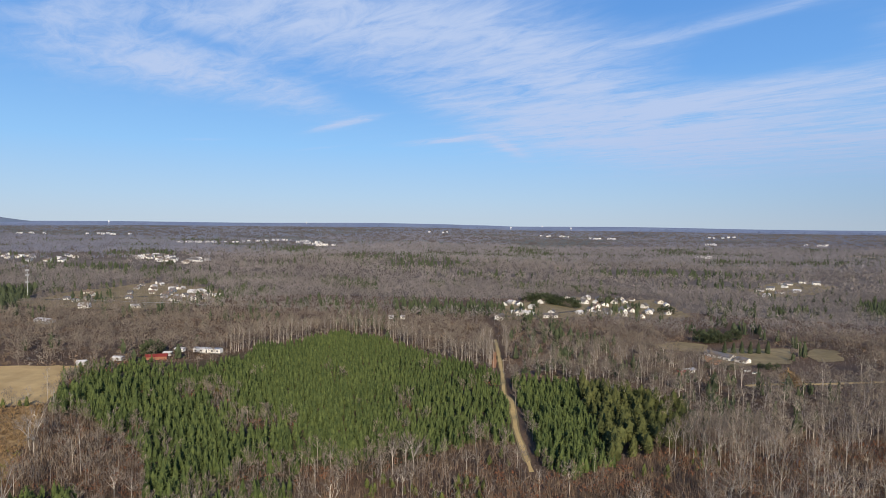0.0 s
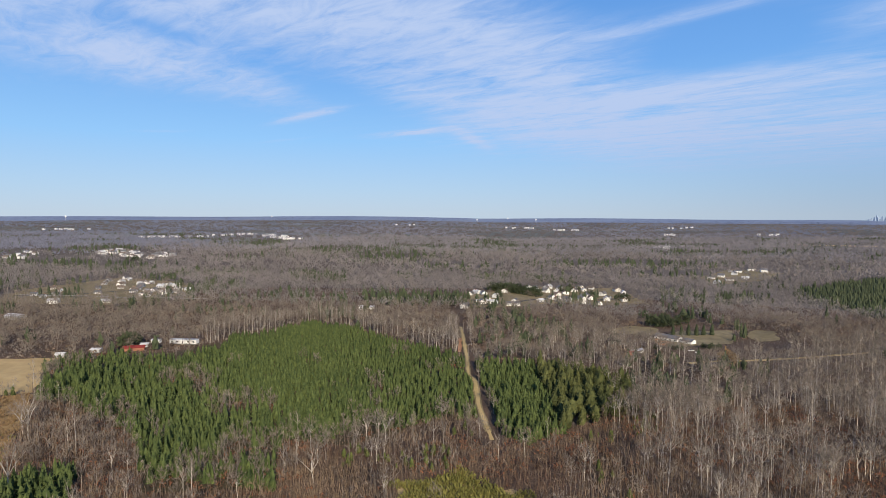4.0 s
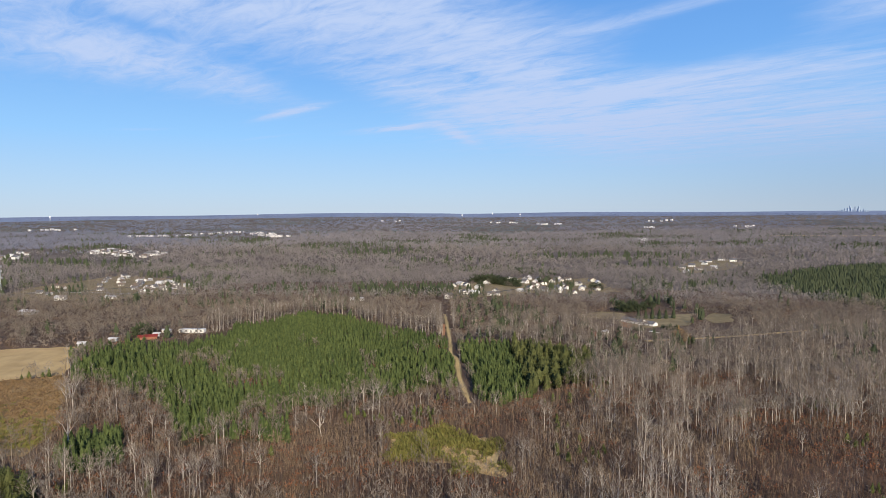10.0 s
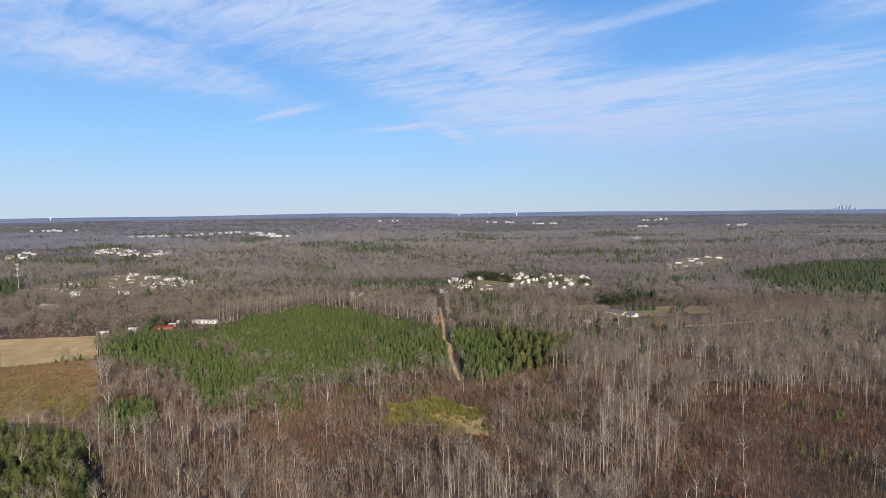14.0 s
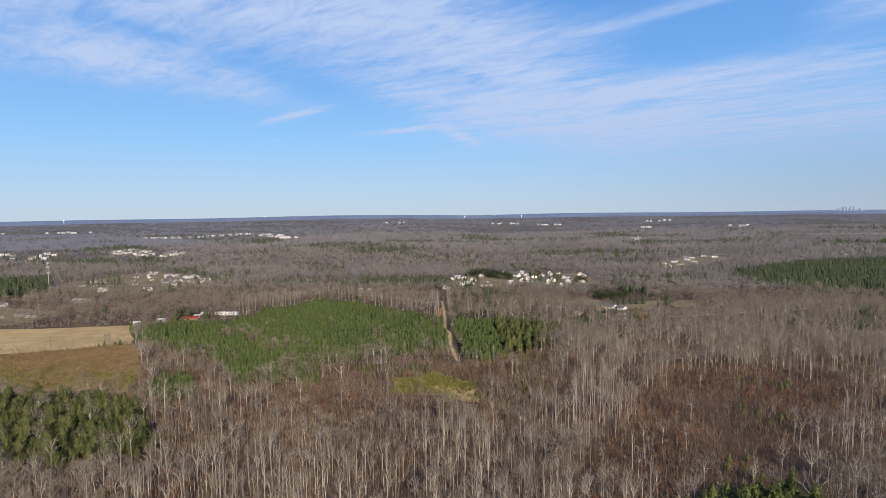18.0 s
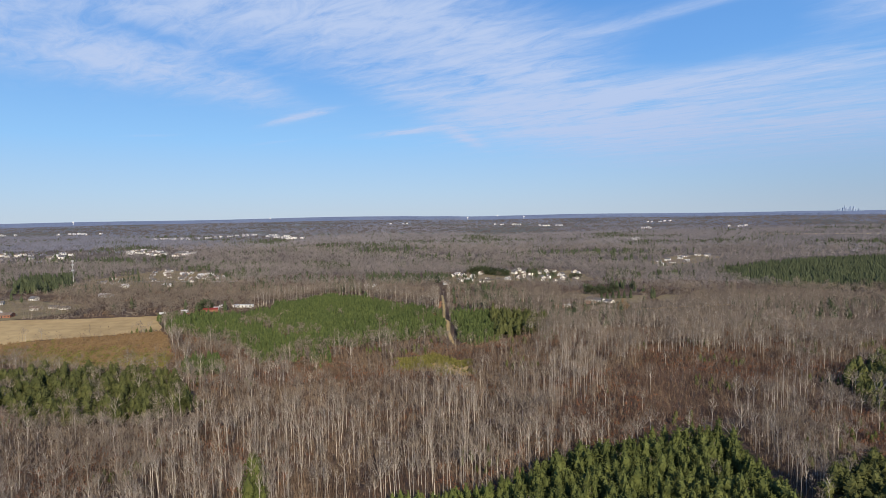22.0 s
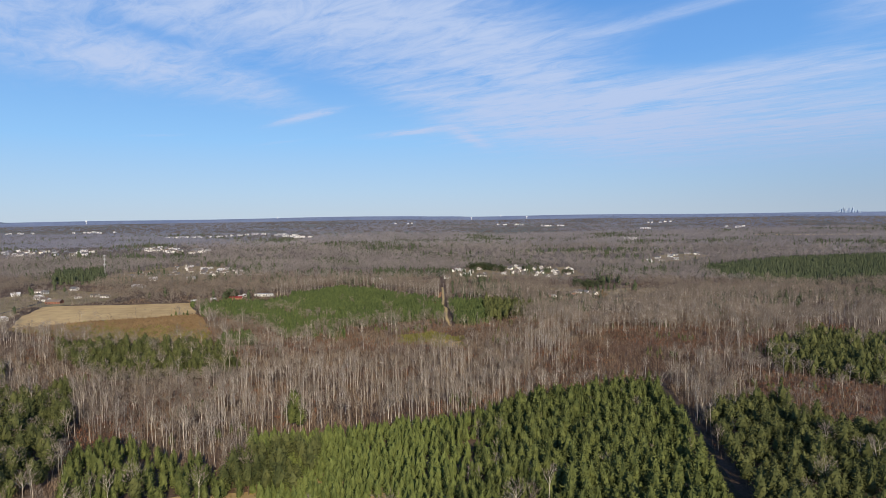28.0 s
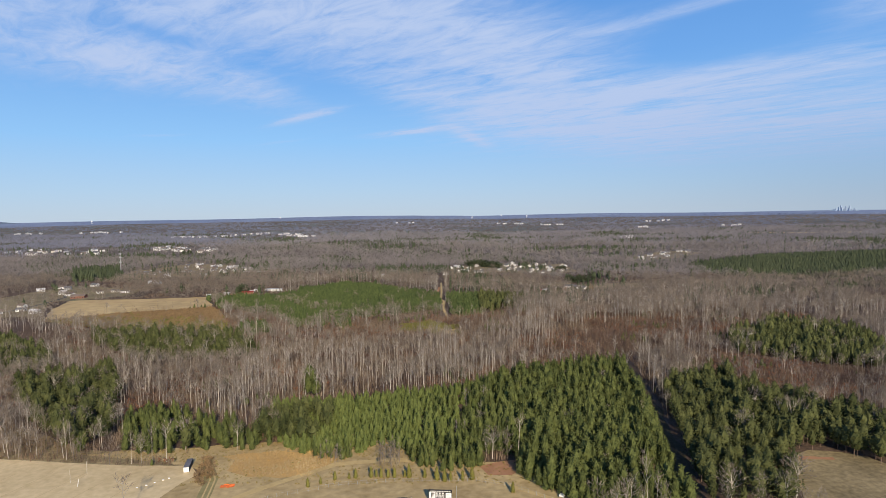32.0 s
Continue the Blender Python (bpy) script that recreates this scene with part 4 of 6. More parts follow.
stand("bushy_bare_woods", BARE_BUSHY, thin(q, bushy), grow(bushy.sum(), 0.6, 1.2), [TWIG, TWIG], "low bushy leafless trees among the winter woods", "woods")
stand("broad_bare_woods", BARE_BROAD, thin(q, broad), grow(broad.sum(), 0.6, 1.05) * np.where(east[broad], 1.05, 0.9), [BARK, TWIG], "broad-crowned leafless trees among the winter woods", "woods")
p = scatter(-330, 330, -60, 330, 3.2)
low = in_any(*p, LOW)
p = thin(p, open_woods(*p) & (low | (rng.random(len(low)) < 0.5)))
dark = ragged(*p, [REGROWTH_RIGHT, DARK_EAST, THICKET_RIGHT]) & (rng.random(len(p[0])) < np.where(inside(*p, REGROWTH_RIGHT), 0.62, 0.5))
stand("dark_thicket", SAPLINGS, thin(p, dark), grow(dark.sum(), 0.35, 0.85), [DARK_BRUSH, DARK_BRUSH], "dark red-brown thicket of low growth", "thicket")
p = thin(p, ~dark)
grey = np.array([noise.noise((a * 0.02, b * 0.02, 73)) for a, b in zip(*p)]) + rng.normal(0, 0.15, len(p[0])) > 0.0
stand("sapling_thicket", SAPLINGS, thin(p, ~grey), grow((~grey).sum(), 0.45, 1.1), [SAPLING, SAPLING], "dense brown leafless saplings", "thicket")
stand("grey_thicket", SAPLINGS, thin(p, grey), grow(grey.sum(), 0.45, 1.15), [TWIG, TWIG], "dense grey-brown leafless saplings", "thicket")
p = scatter(-300, 300, -60, 330, 2.15)
low = in_any(*p, LOW)
p = thin(p, open_woods(*p) & (np.abs(p[0]) < 0.8 * (p[1] + 300)) & (low | (rng.random(len(low)) < 0.75)))
tone = np.array([noise.noise((a * 0.022, b * 0.03, 97)) for a, b in zip(*p)]) + rng.normal(0, 0.18, len(p[0]))
deep = ragged(*p, [REGROWTH_RIGHT, DARK_EAST, THICKET_RIGHT]) & (rng.random(len(tone)) < np.where(inside(*p, REGROWTH_RIGHT), 0.62, 0.5)) | (tone < -0.3)
tan = ~deep & (tone > 0.12)
mid = ~deep & ~tan
stand("tan_stems", STEMS, thin(p, tan), grow(tan.sum(), 0.5, 1.3), [STEM_TAN, STEM_TAN], "tan stems of the thicket", "thicket")
stand("brown_stems", STEMS, thin(p, mid), grow(mid.sum(), 0.5, 1.3), [SAPLING, SAPLING], "brown stems of the thicket", "thicket")
stand("dark_stems", STEMS, thin(p, deep), grow(deep.sum(), 0.4, 1.1), [DARK_BRUSH, DARK_BRUSH], "dark red-brown stems of the thicket", "thicket")
p = scatter(-330, 330, -50, 330, 4.2)
clump = np.array([noise.noise((a * 0.018, b * 0.018, 13)) for a, b in zip(*p)])
p = thin(p, open_woods(*p) & ((clump > rng.uniform(-0.1, 0.3, len(clump))) | (ragged(*p, [RED_FLOOR]) & (rng.random(len(clump)) < 0.95)) | (ragged(*p, [REGROWTH_WEST]) & (rng.random(len(clump)) < 0.5))))
stand("russet_undergrowth", RUSSETS, p, grow(len(p[0]), 0.35, 1.05), [SAPLING, RUSSET], "russet undergrowth that kept its dead leaves", "undergrowth")
p = scatter(-330, 330, -50, 330, 6.0)
clump = np.array([noise.noise((a * 0.03, b * 0.03, 61)) for a, b in zip(*p)])
p = thin(p, open_woods(*p) & (clump > 0.33) & ~in_any(*p, GROVES))
stand("evergreen_brush", PINES_LOW, p, grow(len(p[0]), 0.35, 0.9), [PINE_BARK, PINE], "scattered low green pines and cedars in the bare woods", "undergrowth")
# middle distance
p = scatter(-1050, 1050, 330, 980, 7.5)
homes = in_any(*p, [HOMES_LEFT, SUBURB, HOMES_RIGHT, FIELD_HOMES])
p = thin(p, (rng.random(len(homes)) < 0.86) & open_woods(*p) & ~in_any(*p, [PINES_MID, PINES_FAR_LEFT, PINES_HOMES]) & (~homes | (rng.random(len(homes)) < 0.62)))
ever = (np.array([noise.noise((a * 0.011, b * 0.011, 23)) for a, b in zip(*p)]) > 0.10) & (rng.random(len(p[0])) < np.where((p[0] < -100) & (p[1] < 560), 0.07, 0.36))
rounded = ~ever & (p[0] > 20) & (p[1] < 500) & (p[0] < 420)
stand("rounded_woods", BARE_ROUND, thin(p, rounded), grow(rounded.sum(), 0.7, 1.15), [BARK, TWIG_MID], "leafless woods with rounded crowns", "woods")
ever_or = ever | rounded
fore = ~ever_or & (p[1] < 610)
aft = ~ever_or & ~fore
yards = in_any(*p, [HOMES_LEFT, SUBURB, HOMES_RIGHT, FIELD_HOMES, ESTATE_FRONT]) & ~ever_or
fore, aft = fore & ~yards, aft & ~yards
open_yard = yards & (~inside(*p, HEDGE_FRONT) | (rng.random(len(yards)) < 0.5))
stand("yard_trees", BARE_MID, thin(p, open_yard), grow(open_yard.sum(), 0.35, 0.75), [TWIG_MID, TWIG_MID], "small leafless trees in the yards of homes", "woods")
stand("middle_woods", BARE_MID, thin(p, fore), grow(fore.sum(), 0.6, 1.15), [TWIG_MID, TWIG_MID], "leafless woods in the middle distance", "woods")
stand("receding_woods", BARE_OFF, thin(p, aft), grow(aft.sum(), 0.6, 1.15), [TWIG_FAR_HAZE, TWIG_FAR_HAZE], "leafless woods receding into the distance", "woods")
stand("middle_pines", PINES_OFF, thin(p, ever), grow(ever.sum(), 0.6, 1.1), [PINE_BARK, PINE_FAR], "scattered pines among leafless woods", "woods")
p = scatter(110, 310, 412, 645, 5.0)
p = thin(p, in_any(*p, [HOUSE_FRONT, CLEARING_FRONT, BEYOND_FRONT, HOUSE_BACK]) & ~in_any(*p, [HOUSE_LAWN, CLEARING, CLEARING_BEYOND]))
stand("valley_scrub", BARE_BUSHY, p, grow(len(p[0]), 0.2, 0.4) * np.where(p[1] < 470, 1.35, 0.9), [TWIG_MID, TWIG_MID], "low leafless scrub below the white house", "scrub")
p = scatter(-520, 480, 325, 620, 5.4)
p = thin(p, open_woods(*p) & ~in_any(*p, [FIELD_HOMES, PINES_HOMES]))
LOW_BRUSH = [shrub(540 + k, 2.8, 2.3, 7, 2.0) for k in range(5)]
tone = np.array([noise.noise((a * 0.02, b * 0.02, 87)) for a, b in zip(*p)]) > 0.05
stand("brown_brush_floor", LOW_BRUSH, thin(p, tone), grow(tone.sum(), 0.4, 0.9), [SAPLING, SAPLING], "brown brush under the leafless woods", "undergrowth")
stand("grey_brush_floor", LOW_BRUSH, thin(p, ~tone), grow((~tone).sum(), 0.4, 0.9), [TWIG_MID, TWIG_MID], "grey brush under the leafless woods", "undergrowth")
p = scatter(-235, -175, 400, 475, 4.5)
p = thin(p, inside(*p, HOME_FRONT))
stand("home_scrub", BARE_BUSHY, p, grow(len(p[0]), 0.12, 0.32), [TWIG, TWIG], "low leafless scrub round the mobile home", "scrub")
edge = [(-196, 452), (-184, 474), (-160, 520), (-136, 552), (-100, 536), (-48, 475), (-8, 432), (-4, 520)]
p = scatter(-205, 40, 415, 580, 4.2)
p = thin(p, (near_line(*p, edge) < 11) & open_woods(*p) & (rng.random(len(p[0])) < 0.6))
stand("edge_trees", BARE_POLE[:4] + BARE_NEAR[:5], p, grow(len(p[0]), 0.65, 0.95), [BARK, TWIG_MID], "tall leafless trees with pale trunks behind the plantation", "woods")
# far woods: colours step towards painted blue haze with distance
p = scatter(-2300, 2200, 980, 2350, 18)
near_homes = in_any(*p, [HOMES_RIGHT])
p = thin(p, ~in_any(*p, [PINES_FAR_RIGHT, FAR_FIELD]) & (~inside(*p, PINES_DISTANT) | (rng.random(len(near_homes)) < 0.45)) & (~in_any(*p, FAR_ESTATES) | (rng.random(len(near_homes)) < 0.25)) & (~near_homes | (rng.random(len(near_homes)) < 0.3)))
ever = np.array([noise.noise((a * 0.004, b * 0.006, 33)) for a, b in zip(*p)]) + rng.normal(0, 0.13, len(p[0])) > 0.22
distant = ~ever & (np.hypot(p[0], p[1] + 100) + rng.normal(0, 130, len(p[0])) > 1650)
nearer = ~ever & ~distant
stand("far_woods", BARE_FAR, thin(p, nearer), grow(nearer.sum(), 0.8, 1.25), [TWIG_FAR_HAZE, TWIG_FAR_HAZE], "far leafless woods", "woods")
# western woods take the haze-tinted colour sooner
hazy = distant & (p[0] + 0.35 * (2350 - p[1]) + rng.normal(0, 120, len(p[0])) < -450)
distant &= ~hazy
stand("distant_woods", BARE_FAR, thin(p, distant), grow(distant.sum(), 0.8, 1.25), [TWIG_DISTANT_HAZE, TWIG_DISTANT_HAZE], "distant leafless woods greyed by haze in their colour", "woods")
stand("western_woods", BARE_FAR, thin(p, hazy), grow(hazy.sum(), 0.8, 1.25), [HAZE_MIX, HAZE_MIX], "leafless woods far to the west, blue-grey haze in their colour", "woods")
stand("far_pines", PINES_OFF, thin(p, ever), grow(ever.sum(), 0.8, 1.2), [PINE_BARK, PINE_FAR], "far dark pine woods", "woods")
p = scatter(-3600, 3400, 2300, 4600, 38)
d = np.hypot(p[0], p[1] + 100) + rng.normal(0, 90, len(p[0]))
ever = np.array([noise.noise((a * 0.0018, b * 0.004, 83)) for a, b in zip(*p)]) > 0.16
# nearer trees get grey haze in their colour, the rest blue haze
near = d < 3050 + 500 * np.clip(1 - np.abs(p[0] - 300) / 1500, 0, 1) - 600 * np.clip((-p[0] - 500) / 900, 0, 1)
stand("grey_brown_woods", BARE_HAZE, thin(p, near & ~ever), grow((near & ~ever).sum(), 0.5, 1.0), [HAZE_MIX, HAZE_MIX], "woods far off, grey haze mixed into their colour", "woods")
stand("hazy_pines", BARE_HAZE, thin(p, ever & (d < 3900)), grow((ever & (d < 3900)).sum(), 0.5, 1.0), [HAZE_PINE, HAZE_PINE], "dark pine belts far off, haze mixed into their colour", "woods")
stand("hazy_woods", BARE_HAZE, thin(p, ~near & ~ever & (d < 4300)), grow((~near & ~ever & (d < 4300)).sum(), 0.5, 0.9), [HAZE_TWIG, HAZE_TWIG], "woods far off, blue haze mixed into their colour", "woods")
# pine stands
p = scatter(-300, 20, 205, 560, 2.9)
young = ease(p[0] * 0.7 + p[1] * 0.5, 60, 200)
p = thin(p, (rng.random(len(young)) < 0.70 + 0.30 * young) & ragged(*p, [PLANTATION], 9) & (near_line(*p, TRAIL) > 2.3) & ~inside(*p, HOME_FRONT))
gap = np.array([0.6 * noise.noise((a * 0.03, b * 0.03, 43)) + 0.6 * noise.noise((a * 0.085, b * 0.085, 47)) for a, b in zip(*p)])
south = np.clip((330 - p[1]) / 100, 0, 1)
p = thin(p, (gap < 0.36 - 0.38 * south))
age = (1.28 - 0.45 * ease(p[0] * 0.7 + p[1] * 0.5, 60, 200)) * (1 - 0.4 * ease(p[1], 350, 400) * ease(-p[0], 160, 200))
nearest = np.argsort(p[1] + np.abs(p[0]) * 0.2)
few = np.zeros(len(p[0]), bool)
few[nearest[:200]] = True
single("young_pine", PINES_YOUNG, thin(p, few), age[few] * grow(few.sum(), 0.75, 1.15), [PINE_BARK, PINE_YOUNG], "young green plantation pine", "tree", "pines of the plantation")
stand("pine_plantation", PINES_YOUNG, thin(p, ~few), age[~few] * grow((~few).sum(), 0.72, 1.15), [PINE_BARK, PINE_YOUNG], "rows of young green plantation pines", "woods")
p = scatter(-180, -130, 185, 240, 3.2)
p = thin(p, inside(*p, PINES_SMALL))
stand("small_pine_group", PINES_YOUNG, p, grow(len(p[0]), 1.0, 1.4), [PINE_BARK, PINE_YOUNG], "small group of young pines in the bare woods", "woods")
q = scatter(-260, 10, 205, 440, 4.2)
gap = np.array([0.6 * noise.noise((a * 0.03, b * 0.03, 43)) + 0.6 * noise.noise((a * 0.085, b * 0.085, 47)) for a, b in zip(*q)])
q = thin(q, inside(*q, PLANTATION) & (near_line(*q, TRAIL) > 6) & (gap > 0.34 - 0.42 * np.clip((330 - q[1]) / 100, 0, 1)))
q2 = thin(q, rng.random(len(q[0])) < 0.6)
stand("russet_gaps", RUSSETS, (q2[0] + 1.5, q2[1] + 1), grow(len(q2[0]), 0.5, 1.1), [SAPLING, RUSSET], "russet brush in gaps of the pine plantation", "brush")
stand("bare_gaps", BARE_BUSHY, q, grow(len(q[0]), 0.6, 1.05), [TWIG, TWIG], "leafless trees in gaps of the pine plantation", "woods")
p = scatter(-95, 130, -95, 95, 2.95)
front = thin(p, inside(*p, PINES_NEAR))
gap = np.array([noise.noise((a * 0.05, b * 0.05, 53)) for a, b in zip(*front)])
front = thin(front, ((gap < 0.42) | (front[0] < 0)) & (near_line(*front, [(22.8, -65.2), (35.7, -72.3), (48.5, -81.4), (58.4, -97.3)]) > 4.5))
order = np.argsort(front[1])
few = np.zeros(len(front[0]), bool)
few[order[:300]] = True
spire = scatter(-70, -42, -30, 0, 4.4)
stand("tall_pine_group", PINES_FULL, spire, grow(len(spire[0]), 0.65, 1.05), [PINE_BARK, PINE_DEEP], "group of tall pines at the corner of the near block", "woods")
single("tall_pine", PINES_FULL[:3], (np.array([-64.5, -61.5, -62.5, -58.0]), np.array([43.0, 37.0, 31.0, 29.0])), np.array([1.35, 1.3, 1.2, 1.1]), [PINE_BARK, PINE], "tall rounded pine over the bare woods", "tree", "tall pines over the bare woods")
size = (0.62 + 0.42 * ease(front[0], 0, 55)) * grow(len(front[0]), 0.62, 1.28)
single("pine_tree", PINES_BIG, thin(front, few), size[few], [PINE_BARK, PINE], "dense green pine tree", "tree", "pines of the near block")
light = ~few & (front[0] < 20 + rng.normal(0, 12, len(front[0])))
stand("pine_block", PINES_BIG, thin(front, ~few & ~light), size[~few & ~light], [PINE_BARK, PINE], "dense block of green pines", "woods")
stand("pine_fringe", PINES_LOW, thin(front, light), grow(light.sum(), 0.7, 1.2), [PINE_BARK, PINE_FRINGE], "fringe of low bright green pines", "woods")
q = scatter(-90, 130, -80, 90, 15)
q = thin(q, inside(*q, PINES_NEAR) & (q[0] > 15))
stand("bare_in_block", BARE_BUSHY, q, grow(len(q[0]), 0.65, 0.9), [BARK, TWIG], "leafless trees among the near pines", "woods")
q = scatter(-350, 360, -95, 420, 4.4)
q = thin(q, in_any(*q, [PINES_OUTER, PINES_LEFT, PINES_EDGE, PINES_CORNER, PINES_BEYOND_CUT, PINES_RIGHT, PINES_TRAIL]) & (near_line(*q, TRAIL) > 3.4) & (near_line(*q, CUT) > 3.2))
some = rng.random(len(q[0])) < np.where(in_any(*q, [PINES_LEFT, PINES_CORNER]), 0.90, 0.965)
close = some & in_any(*q, [PINES_EDGE, PINES_CORNER, PINES_BEYOND_CUT, PINES_LEFT])
low_edge = close & ragged(*q, [PINES_EDGE], 6)
stand("edge_pines", PINES_BIG, thin(q, low_edge), grow(low_edge.sum(), 0.55, 0.95), [PINE_BARK, PINE], "low green pines along the edge of the turf", "woods")
tall_close = close & ~low_edge
stand("near_pine_stands", PINES_FULL, thin(q, tall_close), grow(tall_close.sum(), 0.6, 1.12), [PINE_BARK, PINE_DEEP], "dense stands of dark green pines", "woods")
some &= ~close
some &= ~(inside(*q, PINES_TRAIL) & (q[0] < 42))
stand("pine_stands", PINES_TALL, thin(q, some), grow(some.sum(), 0.65, 1.1), [PINE_BARK, PINE_DEEP], "stands of tall dark green pines", "woods")
some |= close | (inside(*q, PINES_TRAIL) & (q[0] < 42))
stand("bare_among_pines", BARE_BROAD, thin(q, ~some), grow((~some).sum(), 0.55, 0.9), [BARK, TWIG], "leafless trees among tall pines", "woods")
p = scatter(0, 44, 264, 412, 3.0)
p = thin(p, inside(*p, PINES_TRAIL) & (p[0] < 42) & (near_line(*p, TRAIL) > 2.6))
stand("trailside_pines", PINES_YOUNG, p, grow(len(p[0]), 0.8, 1.3), [PINE_BARK, PINE_YOUNG], "young green pines beside the sandy track", "woods")
p = scatter(380, 1100, 540, 1080, 5.6)
p = thin(p, ragged(*p, [PINES_FAR_RIGHT], 26) & ~in_any(*p, [HOMES_RIGHT]))
stand("right_plantation", PINES_TINY, p, grow(len(p[0]), 0.75, 1.1), [PINE_BARK, PINE_FAR], "wide dark green pine plantation", "woods")
p = scatter(-700, 10, 580, 800, 9.0)
p = thin(p, in_any(*p, [PINES_MID, PINES_FAR_LEFT, PINES_HOMES]))
stand("pine_belts", PINES_OFF, p, grow(len(p[0]), 0.8, 1.3), [PINE_BARK, PINE_FAR], "dark belts of tall pines", "woods")
p = scatter(-410, -50, 1370, 1780, 14.0)
p = thin(p, ragged(*p, [PINES_DISTANT], 90) & (rng.random(len(p[0])) < 0.42))
stand("distant_pines", PINES_OFF, p, grow(len(p[0]), 0.9, 1.2), [PINE_BARK, PINE_FAR], "green pine wood far off", "woods")
q = scatter(-40, 20, -64, -30, 1.5)
q = thin(q, inside(*q, [(-16, -40), (-8, -40), (-5, -48), (-6, -57), (-13, -58)]) | (inside(*q, [(-44, -44), (-24, -48), (-20, -42), (-30, -56), (-46, -50)]) & (rng.random(len(q[0])) < 0.4)))
stand("knoll_brush", SAPLINGS, q, grow(len(q[0]), 0.45, 0.95), [TWIG, TWIG], "grey leafless brush on the grass knoll", "brush")
MARGIN = [(-234, -34), (-178, -40), (-156, -43), (-141, -40), (-139, -30), (-180, -10), (-240, 10)]
p = scatter(-245, -85, -55, 15, 2.6)
p = thin(p, inside(*p, MARGIN))
kind = rng.random(len(p[0])) + 0.6 * np.array([noise.noise((a * 0.05, b * 0.05, 19)) for a, b in zip(*p)]) + 0.5 * ease(-p[0], 135, 160)
stand("margin_pines", PINES_LOW, thin(p, kind < 0.4), grow((kind < 0.4).sum(), 0.6, 1.4), [PINE_BARK, PINE], "low pines along the turf's edge", "woods")
stand("margin_brush", SAPLINGS, thin(p, kind > 0.75), grow((kind > 0.75).sum(), 0.4, 0.9), [SAPLING, SAPLING], "brown brush along the turf's edge", "brush")
russet = thin(p, (kind > 0.4) & (kind < 0.75))
stand("margin_russet", RUSSETS, russet, grow(len(russet[0]), 0.4, 1.0), [SAPLING, RUST], "rust-brown shrubs along the turf's edge", "brush")
# scrub and grasses
p = scatter(-390, -160, 220, 340, 2.3)
p = thin(p, inside(*p, SCRUB_OUT))
kind = np.array([0.5 * noise.noise((a * 0.025, b * 0.04, 63)) for a, b in zip(*p)]) + (250 - p[1]) / 70 + rng.normal(0, 0.25, len(p[0]))
stand("russet_scrub", TUSSOCKS, thin(p, kind < 0.05), grow((kind < 0.05).sum(), 0.4, 0.95), [SAPLING, RUST], "low russet scrub beside the tan field", "scrub")
stand("olive_scrub", TUSSOCKS, thin(p, kind >= 0.05), grow((kind >= 0.05).sum(), 0.4, 1.0), [SAPLING, SCRUB_GREEN], "low olive scrub beside the tan field", "scrub")
p = scatter(-45, 35, 178, 255, 1.6)
wob = 9 * np.array([noise.noise((a * 0.07, b * 0.07, 91)) for a, b in zip(*p)])
patch = inside(p[0] + wob, p[1] + wob, PATCH)
straw = inside(p[0] + wob, p[1] - wob, STRAW_PATCH) & (rng.random(len(wob)) < 0.8)
brush = patch & ~straw
stand("opening_brush", TUSSOCKS, thin(p, brush), grow(brush.sum(), 0.45, 1.3), [SAPLING, SCRUB_GREEN], "yellow-green brush in the woodland opening", "brush")
stand("opening_straw", TUSSOCKS, thin(p, straw), grow(straw.sum(), 0.25, 0.6), [STRAW, STRAW], "straw-coloured tussocks in the woodland opening", "grass")
p = scatter(-140, 70, -100, -25, 1.5)
sedge = inside(*p, SEDGE)
verge = inside(*p, SCHOOL_GRASS) & (near_line(*p, [(-61.2, -79.9), (-51.1, -70.1), (-30.0, -52.5), (-8.1, -48.9), (10.8, -52.1)]) > 2)
gold = sedge & (np.array([noise.noise((a * 0.06, b * 0.08, 29)) for a, b in zip(*p)]) < 0.05)
stand("golden_grass", STEMS, thin(p, gold), grow(gold.sum(), 0.3, 0.55), [STRAW, STRAW], "tall straw-gold grass tussocks", "grass")
sedge &= ~gold
heap = inside(*p, [(-86, -46), (-82, -46), (-75, -61), (-76, -70), (-81, -66)])
stand("brown_brush", TUSSOCKS, thin(p, heap), grow(heap.sum(), 0.4, 0.8), [DARK_BRUSH, RUST], "rust-brown brush beside the storage container", "brush")
stand("broom_sedge", STEMS, thin(p, sedge), grow(sedge.sum(), 0.3, 0.55), [ORANGE, ORANGE], "orange broom sedge tussocks", "grass")
weeds = verge & ~sedge & (rng.random(len(sedge)) < 0.5) & (p[1] > -70)
stand("rough_grass", TUSSOCKS, thin(p, weeds), grow(weeds.sum(), 0.12, 0.3), [STRAW, SCRUB], "rough tan grass and weeds", "grass")
# single broad trees that stand out
spots = [(-200, 271), (-207, 284), (-194, 266), (1.9, 97.5), (-39, 273), (181, 248), (189, 241), (207, 244), (135, 100), (164, 259), (-61, 232), (-95, 107), (-167, 220), (-20, 44), (164, -20), (119, 73), (215, 127)]
single("broad_tree", BARE_OAK, (np.array([a for a, b in spots]), np.array([b for a, b in spots])), grow(len(spots), 1.0, 1.3), [BARK, TWIG], "broad pale leafless tree with spreading limbs", "tree", "broad pale trees")

